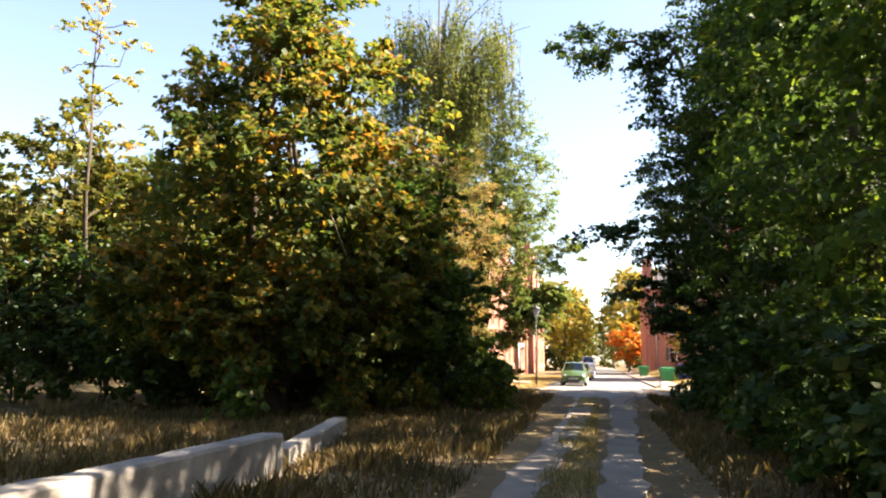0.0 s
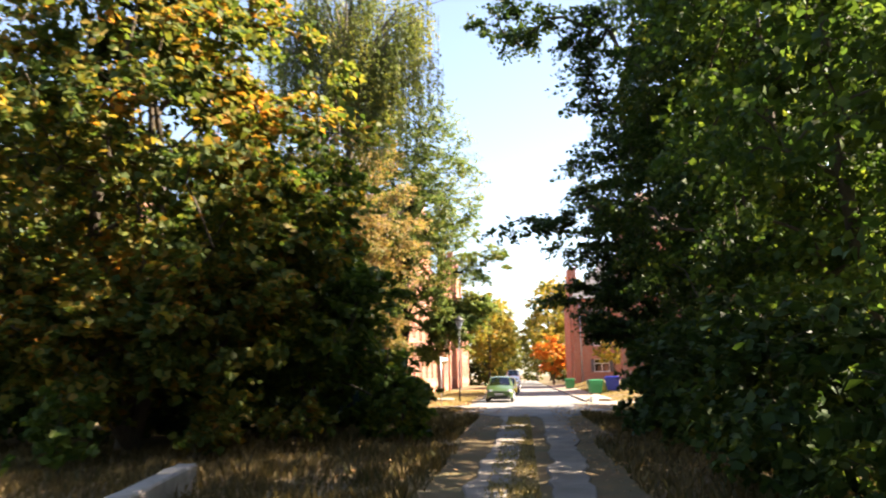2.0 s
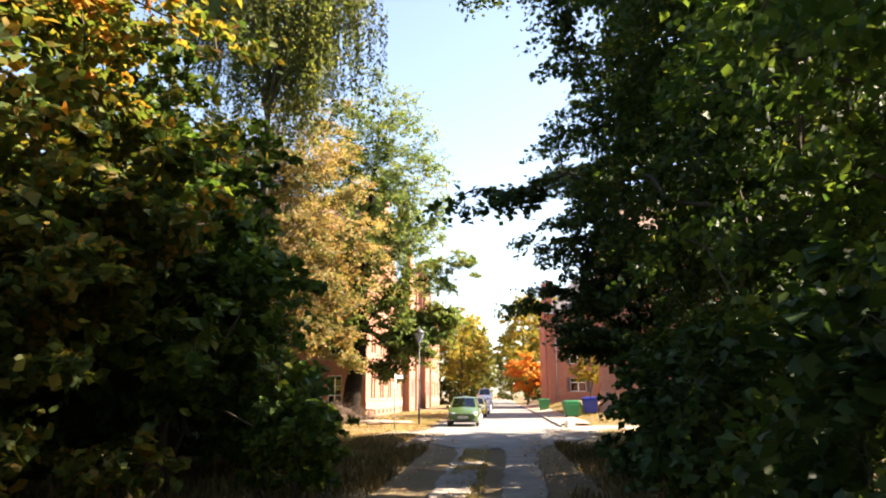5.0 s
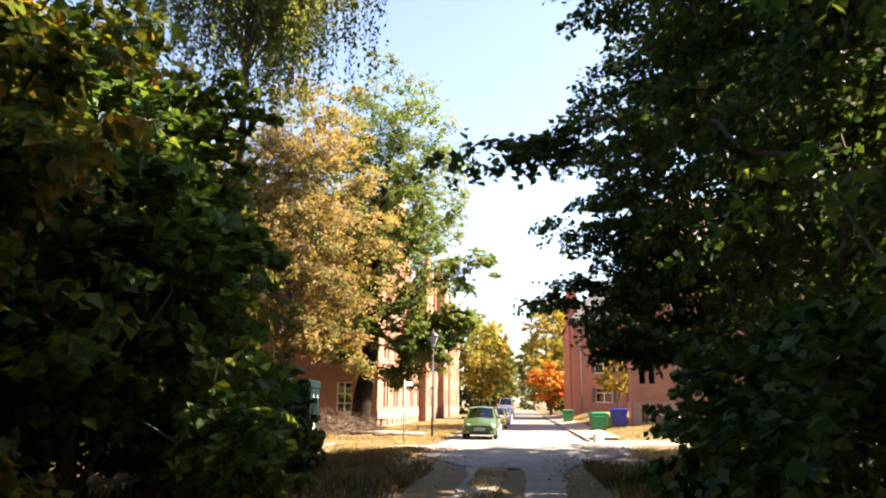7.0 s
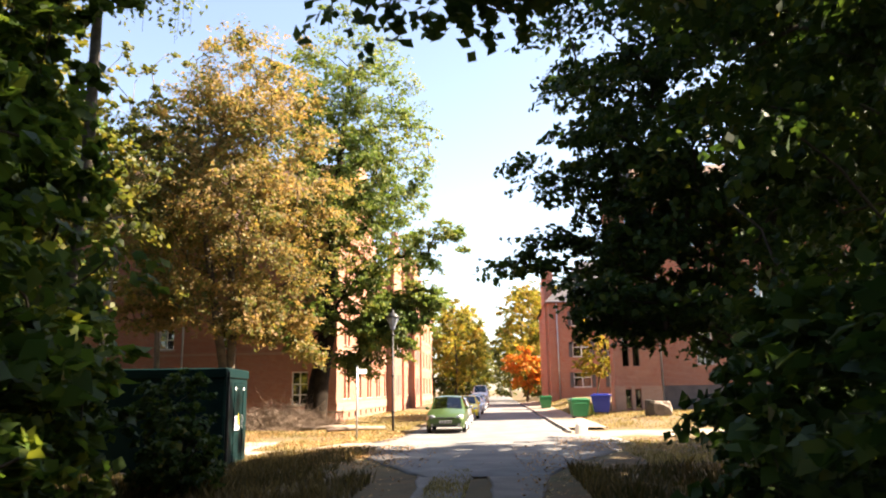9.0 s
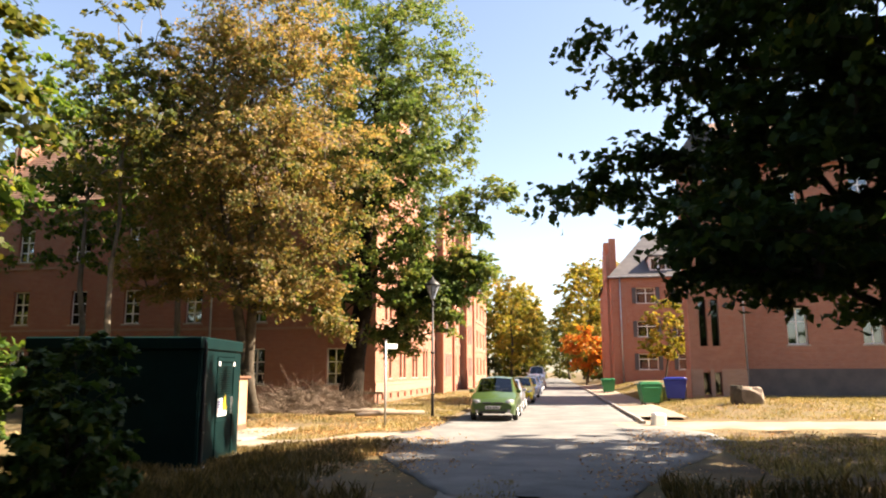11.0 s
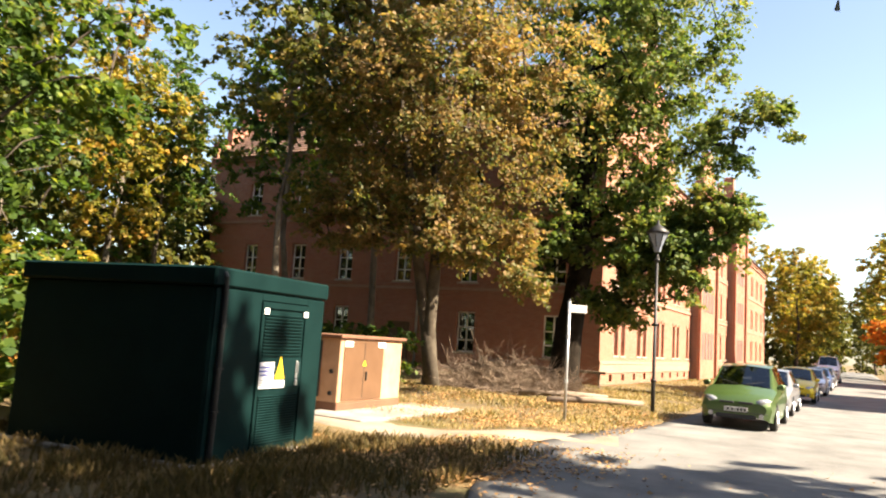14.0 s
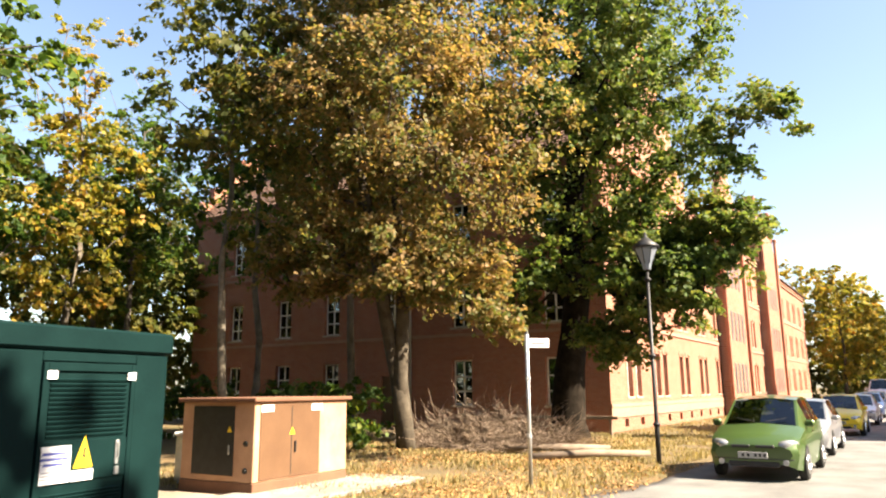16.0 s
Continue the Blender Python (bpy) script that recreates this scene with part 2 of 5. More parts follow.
def rise(x, y):
    """Height of the ground: lawns rise beyond the kerb, the verge dips round the cabinets."""
    def s(a, b, v):
        v = min(max((v - a) / (b - a), 0.0), 1.0)
        return v * v * (3 - 2 * v)
    bank = s(5.6, 10.5, x) * (0.4 * s(43.5, 50, y) + 0.6 * s(55, 88, y))
    return bank - 0.24 * s(3.2, 5.8, -x) * s(22, 27, y) * (1 - s(39, 43, y))


def quads(name, verts, material, parent=None, kind=""):
    """A mesh of loose quads from an array of shape (n, 4, 3)."""
    n = len(verts)
    me = bpy.data.meshes.new(name)
    me.vertices.add(4 * n)
    me.vertices.foreach_set("co", np.ascontiguousarray(verts, np.float32).ravel())
    me.loops.add(4 * n)
    me.loops.foreach_set("vertex_index", np.arange(4 * n, dtype=np.int32))
    me.polygons.add(n)
    me.polygons.foreach_set("loop_start", np.arange(0, 4 * n, 4, dtype=np.int32))
    me.update(calc_edges=True)
    me.materials.append(material)
    ob = new(name, me)
    ob.parent = parent
    return tagged(ob, kind=kind)


def unit(v):
    return v / np.maximum(np.linalg.norm(v, axis=-1, keepdims=True), 1e-9)


def leaf_quads(rng, at, size, lift=0.7, out=None, long=1.35, droop=0.25):
    """A folded kite for each place in at (n, 3)."""
    n = len(at)
    normal = rng.normal(0, 0.55, (n, 3)) + np.array([0, 0, lift])
    if out is not None:
        normal = normal + 0.45 * out
    normal = unit(normal)
    way = rng.normal(0, 1, (n, 3)) - np.array([0, 0, droop])
    way = unit(way - (way * normal).sum(1, keepdims=True) * normal)
    side = np.cross(normal, way)
    s = (size * rng.uniform(0.65, 1.3, n))[:, None]
    base = at - way * s * 0.5 * long
    tip = at + way * s * 0.5 * long - normal * s * 0.15
    mid = at - way * s * 0.08 * long + normal * s * 0.1
    return np.stack([base, mid + side * s * 0.5, tip, mid - side * s * 0.5], 1)


def lump(d, seed):
    """Uneven outline of a crown, by direction."""
    return 1.0 + 0.38 * noise.noise(Vector(d) * 1.7 + Vector((seed * 3.1, seed, 0))) + 0.22 * noise.noise(Vector(d) * 4.1 + Vector((seed, 0, seed)))


def branch_graph(trunk_line, centres, reach=0.75):
    """Joins each clump to the nearest trunk point or inner clump; gives parents and the number of clumps each node bears."""
    base = np.array(trunk_line)
    axis = base[:, None] - centres[None]
    order = np.argsort(np.linalg.norm(axis, axis=2).min(0))
    nodes, parent = [p for p in base], [-1] * len(base)
    index = {}
    for i in order:
        arr = np.array(nodes)
        d = np.linalg.norm(arr - centres[i], axis=1) + reach * np.maximum(arr[:, 2] - centres[i][2] + 0.3, 0)
        j = int(np.argmin(d))
        index[i] = len(nodes)
        nodes.append(centres[i])
        parent.append(j)
    load = [0] * len(nodes)
    for n in range(len(nodes) - 1, len(base) - 1, -1):
        load[n] += 1
        if parent[n] >= 0:
            load[parent[n]] += load[n]
    return nodes, parent, load


def tree(label, at, height, crown_at, radii, leaf, bark_mat=bark, clumps=90, per=160, spread=0.55, size=0.13, trunk=0.2, seed=1,
         flat=0.45, hollow=0.5, category="tree", group="", lean=(0, 0), fork=0.35, stems=1, lobes=(), side=None, taper=0.0, thin=1.0):
    """A tree: trunk, branches that fork from clump to clump, and a crown of leafy twigs round crown_at (relative to the foot).
    side: the crown keeps to the far side of this x; taper: narrows the crown towards its top; thin: the share of leaves that the lobes bear."""
    if clumps * per < 30000:
        per, size = int(per * 0.57), size * 1.2
    rng = np.random.default_rng(seed)
    x, y = at
    root = thing("tree", (x, y, rise(x, y)), label, category, group)
    c, r = np.array(crown_at, float), np.array(radii, float)
    centres, outs = [], []
    while len(centres) < clumps:
        d = unit(rng.normal(0, 1, 3))
        u = (hollow + (1 - hollow) * rng.random()) ** 0.6 * lump(d, seed)
        q = d * r * u
        q[:2] *= 1 - taper * min(max(q[2] / r[2], -0.4), 1.0)
        p = c + q
        if side is not None and p[0] + x < side:
            continue
        if p[2] > 0.25 and not (-1.0 < p[0] + x < 4.0 and p[2] < 4.2 and p[1] + y < 32):
            centres.append(p)
            outs.append(d)
    for lc, lr, ln in lobes:
        for _ in range(ln):
            d = unit(rng.normal(0, 1, 3))
            centres.append(np.array(lc) + d * np.array(lr) * rng.random() ** 0.4)
            outs.append(d)
    fine = np.where(np.arange(len(centres)) < clumps, 1.0, 0.68)
    clumps = len(centres)
    centres, outs = np.array(centres), np.array(outs)
    # trunk and branches
    bm = B()
    lines = []
    for s in range(stems):
        foot = np.array([0.5 * trunk * math.cos(2.4 * s), 0.5 * trunk * math.sin(2.4 * s), -0.1]) * (1 if stems > 1 else 0.0) + np.array([0, 0, -0.1])
        top = np.array([c[0] + lean[0] + rng.normal(0, 0.25 * r[0]) * (stems > 1), c[1] + lean[1] + rng.normal(0, 0.25 * r[1]) * (stems > 1), min(height * 0.9, c[2] + 0.7 * r[2])])
        bend = rng.normal(0, 0.35, 2) * min(1.0, height / 10)
        knots = (0, 0.03, 0.12, 0.24, 0.36, 0.48, 0.62, 0.8, 1)
        pts = [foot + (top - foot) * f + np.array([bend[0] * math.sin(math.pi * f) + rng.normal(0, 0.1), bend[1] * math.sin(math.pi * f) + rng.normal(0, 0.1), 0]) * (0 < f < 1) * min(1.0, height / 8) for f in knots]
        tube(bm, pts, [trunk * q for q in (1.35, 1.1, 0.95, 0.84, 0.72, 0.6, 0.45, 0.26, 0.08)], 9)
        lines += [p for p, f in zip(pts, knots) if f >= min(fork, 0.3) * 0.75]
        lines += [(p + q) / 2 for p, q, f in zip(pts, pts[1:], knots) if f >= min(fork, 0.3) * 0.75]
    nodes, parent, load = branch_graph(lines, centres)
    for n in range(len(lines), len(nodes)):
        a, p = np.array(nodes[parent[n]]), np.array(nodes[n])
        gap = np.linalg.norm(p - a)
        m1 = (a + p) / 2 + np.array([0, 0, 0.08 * gap]) + rng.normal(0, 0.06 * gap, 3)
        w = lambda k: min(0.007 + 0.011 * math.sqrt(k), trunk * 0.5)
        up = load[parent[n]] if parent[n] >= len(lines) else load[n] * 1.3
        tube(bm, [a, m1, p], [w(min(up, load[n] * 1.6)), w(load[n] * 1.1), w(load[n] * 0.8)], 5 if load[n] > 6 else 3, False)
    part("trunk", bm, bark_mat, root, smooth=True)
    # leaves, gathered on twigs that droop at the ends
    twigs = max(per // 13, 3)
    t_of = np.repeat(np.arange(clumps), twigs)
    big = spread * (fine * rng.uniform(0.6, 1.45, clumps))[t_of][:, None]
    off = rng.normal(0, 1, (clumps * twigs, 3))
    off *= (1.25 * rng.random(len(off)) ** 0.5 / np.maximum(np.linalg.norm(off, axis=1), 1e-6))[:, None]
    off[:, 2] *= flat
    off[:, 2] -= 0.25 * np.linalg.norm(off[:, :2], axis=1) ** 1.5
    ends = centres[t_of] + off * big
    which = rng.integers(0, len(ends), clumps * per)
    n = len(which)
    along = rng.random(n)[:, None]
    run = unit(off + 0.6 * outs[t_of] + rng.normal(0, 0.3, off.shape))[which]
    at3 = ends[which] + run * (along - 0.5) * 0.55 * big[which] + rng.normal(0, 0.085, (n, 3)) * big[which] * np.array([1.4, 1.4, 0.9])
    at3[:, 2] -= 0.12 * along[:, 0] ** 2 * big[which][:, 0]
    # the way along the lane is kept clear
    wx, wy = at3[:, 0] + x, at3[:, 1] + y
    keep = (at3[:, 2] > 0.05) & ~((wx > -0.5) & (wx < 3.7) & (at3[:, 2] < np.where(wy < 22, 3.9, 3.1)) & (wy < 32))
    keep &= (fine[t_of][which] == 1.0) | (rng.random(n) < thin)
    quads("crown", leaf_quads(rng, at3[keep], size, 0.7, outs[t_of][which][keep]), leaf, root, "stuff")
    return root


def weeping_tree(label, at, height, crown_at, radii, leaf, bark_mat, strands=500, per=34, size=0.06, trunk=0.17, seed=1, drop=(1.5, 5.0), lowest=8.3):
    """A birch: arching limbs with long hanging strings of small leaves."""
    rng = np.random.default_rng(seed)
    root = thing("birch", (*at, 0), label, "tree")
    c, r = np.array(crown_at, float), np.array(radii, float)
    bm = B()
    top = np.array([c[0], c[1], height])
    pts = [top * f + np.array([0.25 * math.sin(5 * f), 0.2 * math.sin(4 * f + 1), 0]) for f in (0, 0.1, 0.3, 0.5, 0.7, 0.88, 1)]
    tube(bm, pts, [trunk * q for q in (1.25, 1, 0.85, 0.65, 0.45, 0.25, 0.05)], 9)
    heads = []
    for _ in range(70):
        d = unit(rng.normal(0, 1, 3)) * np.array([1, 1, 0.7])
        p = c + d * r * (0.55 + 0.5 * rng.random())
        f = min(max(p[2] / height - 0.15, 0.35), 0.92)
        a = np.array([np.interp(f, (0, 0.1, 0.3, 0.5, 0.7, 0.88, 1), [q[k] for q in pts]) for k in range(3)])
        m1 = a + (p - a) * 0.55 + np.array([0, 0, 0.9])
        tube(bm, [a, m1, p], [0.05, 0.03, 0.008], 5, False)
        heads += [m1 * (1 - q) + p * q for q in rng.random(6)]
    tagged(part("trunk", bm, bark_mat, root, smooth=True), kind="stuff")
    heads = np.array(heads)
    # strings hang in bunches, so that the sky shows between them
    bunch = heads[rng.choice(len(heads), 190, replace=False)]
    start = bunch[rng.integers(0, len(bunch), strands)] + rng.normal(0, 1, (strands, 3)) * np.array([0.28, 0.28, 0.35])
    length = rng.uniform(*drop, strands) * rng.uniform(0.5, 1, strands)
    sway = rng.normal(0, 0.16, (strands, 1, 2))
    f = rng.random((strands, per))
    at3 = start[:, None] + np.concatenate([sway * (f ** 1.5)[..., None] + np.stack([0.06 * np.sin(4 * f + start[:, :1]), 0.06 * np.cos(3 * f + start[:, 1:2])], 2), -(f * length[:, None])[..., None]], 2)
    at3 = (at3 + rng.normal(0, 0.035, at3.shape)).reshape(-1, 3)
    at3 = at3[at3[:, 2] > lowest]
    quads("crown", leaf_quads(rng, at3, size, 0.1, None, 1.7, 2.0), leaf, root, "stuff")
    # the bare string of each bunch
    ribs = B()
    for i in range(0, strands, 2):
        q = [start[i] + np.array([sway[i, 0, 0] * g ** 1.5 + 0.06 * math.sin(4 * g + start[i, 0]), sway[i, 0, 1] * g ** 1.5 + 0.06 * math.cos(3 * g + start[i, 1]), -g * length[i]]) for g in (0, 0.5, 1)]
        if q[-1][2] > lowest - 0.3:
            tube(ribs, q, [0.006, 0.005, 0.003], 3, False)
    tagged(part("hanging_twig", ribs, bark, root), kind="stuff")
    return root


# ---- ground ----
def ground_sheet():
    """One sheet that reaches the horizon, finer near the street."""
    def axis(lo, hi, step, far):
        a = list(np.arange(lo, hi + 0.01, step))
        return [-far, -far / 3, -far / 9] + a + [far / 6, far / 3, far]
    xs, ys = axis(-40, 40, 1.0, 2500), axis(-20, 130, 1.0, 2500)
    xs, ys = sorted(set(xs)), sorted(set(ys))
    bm = B()
    grid = [[bm.verts.new((x, y, rise(x, y) - 0.012 + (0.02 * noise.noise(Vector((x * 0.6, y * 0.6, 0))) - 0.01 if abs(x) < 45 else 0))) for x in xs] for y in ys]
    for j in range(len(ys) - 1):
        for i in range(len(xs) - 1):
            bm.faces.new((grid[j][i], grid[j][i + 1], grid[j + 1][i + 1], grid[j + 1][i]))
    return tagged(part("ground", bm, ground_mat, smooth=True), "uneven dry autumn ground with worn grass and leaf litter", "ground", kind="structure")


def strip(name, edge, z, material, label, category, wobble=0.08, step=0.5, thick=0.06):
    """A paved strip: edge(y) gives its left and right side; edges uneven."""
    ys = np.arange(edge[0][0], edge[-1][0] + 0.01, step)
    lx, rx = np.interp(ys, [e[0] for e in edge], [e[1] for e in edge]), np.interp(ys, [e[0] for e in edge], [e[2] for e in edge])
    bm = B()
    rows = []
    for y, a, b in zip(ys, lx, rx):
        a += wobble * 2 * noise.noise(Vector((a, y * 1.3, 3)))
        b += wobble * 2 * noise.noise(Vector((b, y * 1.3, 7)))
        row = [bm.verts.new((a, y, z - thick))]
        row += [bm.verts.new((a + (b - a) * f, y, z + rise(a + (b - a) * f, y) + 0.012 * noise.noise(Vector((a + (b - a) * f, y, 1))))) for f in (0, 0.05, 0.3, 0.5, 0.7, 0.95, 1)]
        row += [bm.verts.new((b, y, z - thick))]
        rows.append(row)
    for r0, r1 in zip(rows, rows[1:]):
        for i in range(len(r0) - 1):
            bm.faces.new((r0[i], r0[i + 1], r1[i + 1], r1[i]))
    return tagged(part(name, bm, material, smooth=True), label, category, kind="structure")


def ribbon(name, line, z, material, label, category):
    """A trodden path along a line of (x, y, half width), with ragged sides."""
    pts = []
    for (x0, y0, w0), (x1, y1, w1) in zip(line, line[1:]):
        n = max(int(math.hypot(x1 - x0, y1 - y0) / 0.3), 1)
        pts += [(x0 + (x1 - x0) * i / n, y0 + (y1 - y0) * i / n, w0 + (w1 - w0) * i / n) for i in range(n)]
    pts.append(line[-1])
    bm, rows = B(), []
    for i, (x, y, w) in enumerate(pts):
        a, c = pts[max(i - 1, 0)], pts[min(i + 1, len(pts) - 1)]
        d = Vector((c[0] - a[0], c[1] - a[1], 0)).normalized()
        s = Vector((-d.y, d.x, 0))
        l = w * (1 + 0.5 * noise.noise(Vector((x * 0.9, y * 0.9, 2))) + 0.25 * noise.noise(Vector((x * 3, y * 3, 2))))
        r = w * (1 + 0.5 * noise.noise(Vector((x * 0.9, y * 0.9, 8))) + 0.25 * noise.noise(Vector((x * 3, y * 3, 8))))
        row = []
        for f in (-1, -0.85, -0.4, 0, 0.4, 0.85, 1):
            p = Vector((x, y, 0)) + s * f * (l if f < 0 else r)
            row.append(bm.verts.new((p.x, p.y, rise(p.x, p.y) + (z if abs(f) < 1 else -0.03) + 0.012 * noise.noise(p * 1.5))))
        rows.append(row)
    for r0, r1 in zip(rows, rows[1:]):
        for i in range(6):
            bm.faces.new((r0[i], r0[i + 1], r1[i + 1], r1[i]))
    bmesh.ops.recalc_face_normals(bm, faces=bm.faces)
    return tagged(part(name, bm, material, smooth=True), label, category, kind="structure")


ground_sheet()
strip("lane_track", [(-14, 0.0, 0.55), (0, 0.1, 0.72), (12, 0.45, 1.1), (24, 0.45, 1.35), (30, -0.3, 1.5), (33.5, -1.8, 1.7)], 0.012, gravel, "pale worn gravel wheel track of the lane", "lane", 0.08)
strip("lane_track", [(-14, 1.45, 2.0), (0, 1.4, 2.0), (12, 1.75, 2.4), (24, 1.9, 2.9), (30, 1.4, 3.6), (33.5, 1.6, 5.2)], 0.016, gravel, "pale worn gravel wheel track of the lane", "lane", 0.08)
strip("road", [(25.5, 0.4, 3.0), (29, -1.2, 4.2), (32, -2.4, 5.6), (34.5, -2.7, 6.6), (37.5, -2.4, 6.4), (40, -1.9, 4.95), (60, -1.8, 4.95), (230, -1.8, 4.95)], 0.022, asphalt, "grey patched asphalt street with tree shade across it", "road", 0.06)
ribbon("footpath", [(4.0, 40.6, 1.6), (8.0, 40.8, 1.5), (13.0, 41.6, 1.4), (22.0, 43.5, 1.4), (36.0, 47.0, 1.4)], 0.024, sand, "light sandy footpath branching from the street", "path")
strip("pavement", [(43.7, 5.1, 7.0), (50, 5.1, 6.9), (110, 5.1, 6.9)], 0.09, sand, "narrow sandy pavement behind the kerb", "pavement", 0.03)
ribbon("cross_path", [(-1.6, 36.0, 0.9), (-4.0, 35.3, 0.6), (-6.5, 35.2, 0.7), (-9.5, 35.6, 0.6), (-14.0, 35.0, 0.5)], 0.024, sand, "pale trodden path towards the switch cabinets", "path")


def kerb():
    root = tagged(new("kerb"), "worn granite kerb along the street", "kerb", kind="structure")
    bm = B()
    box(bm, (-0.07, -0.48, -0.1), (0.07, 0.48, 0.0), 0.012)
    me = mesh_of("kerbstone", bm, kerbstone)
    rng = random.Random(4)
    for i in range(70):
        ob = part("kerbstone", me, None, root)
        ob.matrix_basis = pose(5.02 + rng.uniform(-0.015, 0.015), 41.2 + i * 0.985, 0.135 + rng.uniform(-0.012, 0.012), rng.uniform(-0.6, 0.6), rng.uniform(-1.5, 1.5), rng.uniform(-0.6, 0.6))


kerb()


# ---- buildings ----
def facade(name, parent, origin, u, out, length, height, holes, material, depth=0.28, label=""):
    """A wall with real openings. u: unit vector along it; out: its outer normal."""
    o, u, out = Vector(origin), Vector(u), Vector(out)
    us = sorted({0.0, length, *[h[0] for h in holes], *[h[2] for h in holes]})
    zs = sorted({0.0, height, *[h[1] for h in holes], *[h[3] for h in holes]})
    bm = B()
    memo = {}

    def v(a, z, d):
        key = (round(a, 4), round(z, 4), d)
        if key not in memo:
            memo[key] = bm.verts.new(o + u * a + Vector((0, 0, z)) - out * (depth if d else 0))
        return memo[key]
    for a0, a1 in zip(us, us[1:]):
        for z0, z1 in zip(zs, zs[1:]):
            ma, mz = (a0 + a1) / 2, (z0 + z1) / 2
            if any(h[0] < ma < h[2] and h[1] < mz < h[3] for h in holes):
                continue
            for d in (0, 1):
                bm.faces.new([v(a0, z0, d), v(a1, z0, d), v(a1, z1, d), v(a0, z1, d)])
    for e in [e for e in bm.edges if len(e.link_faces) == 1]:
        keys = [k for k, w in memo.items() if w in e.verts]
        if all(k[2] == 0 for k in keys):
            (a0, z0, _), (a1, z1, _) = keys
            bm.faces.new([v(a0, z0, 0), v(a1, z1, 0), v(a1, z1, 1), v(a0, z0, 1)])
    bmesh.ops.recalc_face_normals(bm, faces=bm.faces)
    return part(name, bm, material, parent, label)


def window_meshes(w, h, bars, sill=0.1, arch=True, key=""):
    """Meshes of one window, in x (along) and z, facing -y, its sill's middle at the origin: frame, pane, sill, arch."""
    f = B()
    t = 0.07
    box(f, (-w / 2, 0, 0), (-w / 2 + t, 0.06, h))
    box(f, (w / 2 - t, 0, 0), (w / 2, 0.06, h))
    box(f, (-w / 2 + t, 0, 0), (w / 2 - t, 0.06, t))
    box(f, (-w / 2 + t, 0, h - t), (w / 2 - t, 0.06, h))
    if w > 0.7:
        box(f, (-0.04, -0.012, t), (0.04, 0.05, h - t))
    for b in bars:
        box(f, (-w / 2 + t, -0.008, h * b - 0.035), (w / 2 - t, 0.052, h * b + 0.035))
    p = B()
    box(p, (-w / 2 + 0.03, 0.028, 0.03), (w / 2 - 0.03, 0.036, h - 0.03))
    s = B()
    box(s, (-w / 2 - 0.1, -0.24, -0.1), (w / 2 + 0.1, 0.0, -0.003), 0.015)
    a = B()
    n, ring = 8, []
    for i in range(n + 1):
        q = -w / 2 - 0.1 + (w + 0.2) * i / n
        zz = h + 0.003 + 0.13 * (1 - (2 * q / (w + 0.2)) ** 2)
        ring.append([a.verts.new(p) for p in ((q, -0.235, zz), (q, -0.235, zz + 0.2), (q, -0.165, zz + 0.2), (q, -0.165, zz))])
    for r0, r1 in zip(ring, ring[1:]):
        for s0 in range(4):
            a.faces.new((r0[s0], r1[s0], r1[(s0 + 1) % 4], r0[(s0 + 1) % 4]))
    a.faces.new(ring[0])
    a.faces.new(ring[-1][::-1])
    bmesh.ops.recalc_face_normals(a, faces=a.faces)
    return [mesh_of("window", f, white_paint), mesh_of("pane", p, window_glass), mesh_of("sill", s, sill_stone), mesh_of("arch", a, brick_along_x if key == "x" else brick_along_y)]


def put_window(house, meshes, at, turn):
    ob = part("window", meshes[0], None, house)
    ob.matrix_basis = pose(*at, 0, 0, turn)
    part("pane", meshes[1], None, ob)
    part("sill", meshes[2], None, ob)
    part("arch", meshes[3], None, ob)


def roof(name, parent, lo, hi, z, over, ridge, axis, material, hip=0.0, label=""):
    """A pitched roof over the rectangle lo..hi, ridge along the axis, with hipped ends."""
    x0, y0, x1, y1 = lo[0] - over, lo[1] - over, hi[0] + over, hi[1] + over
    bm = B()
    if axis == 1:
        m = (x0 + x1) / 2
        ridge_pts = [(m, y0 + hip, z + ridge), (m, y1 - hip, z + ridge)]
    else:
        m = (y0 + y1) / 2
        ridge_pts = [(x0 + hip, m, z + ridge), (x1 - hip, m, z + ridge)]
    for dz in (0.0, -0.14):
        c = [bm.verts.new(Vector(p) + Vector((0, 0, dz))) for p in ((x0, y0, z), (x1, y0, z), (x1, y1, z), (x0, y1, z))]
        r = [bm.verts.new(Vector(p) + Vector((0, 0, dz))) for p in ridge_pts]
        if axis == 1:
            fs = [(c[0], c[1], r[0]), (c[1], c[2], r[1], r[0]), (c[2], c[3], r[1]), (c[3], c[0], r[0], r[1])]
        else:
            fs = [(c[0], c[1], r[1], r[0]), (c[1], c[2], r[1]), (c[2], c[3], r[0], r[1]), (c[3], c[0], r[0])]
        for q in fs:
            bm.faces.new(q)
    ob = part(name, bm, material, parent, label)
    # courses of tiles, as thin steps along the slopes
    return ob


def tile_rows(parent, a, b, c, d, rows, material):
    """Rows of tiles on the slope a-b (eave) to d-c (ridge), as overlapping steps in one mesh."""
    a, b, c, d = (Vector(p) for p in (a, b, c, d))
    nrm = (b - a).cross(d - a).normalized()
    bm = B()
    for i in range(rows):
        f0, f1 = i / rows, (i + 1) / rows
        p = [a.lerp(d, f0), b.lerp(c, f0), b.lerp(c, f1), a.lerp(d, f1)]
        lift = [0.07, 0.07, 0.03, 0.03]
        up = [bm.verts.new(q + nrm * l) for q, l in zip(p, lift)]
        dn = [bm.verts.new(q + nrm * 0.01) for q in p]
        bm.faces.new(up)
        bm.faces.new((dn[0], dn[1], up[1], up[0]))
    ob = part("tiling", bm, material, parent)
    return tagged(ob, kind="stuff")


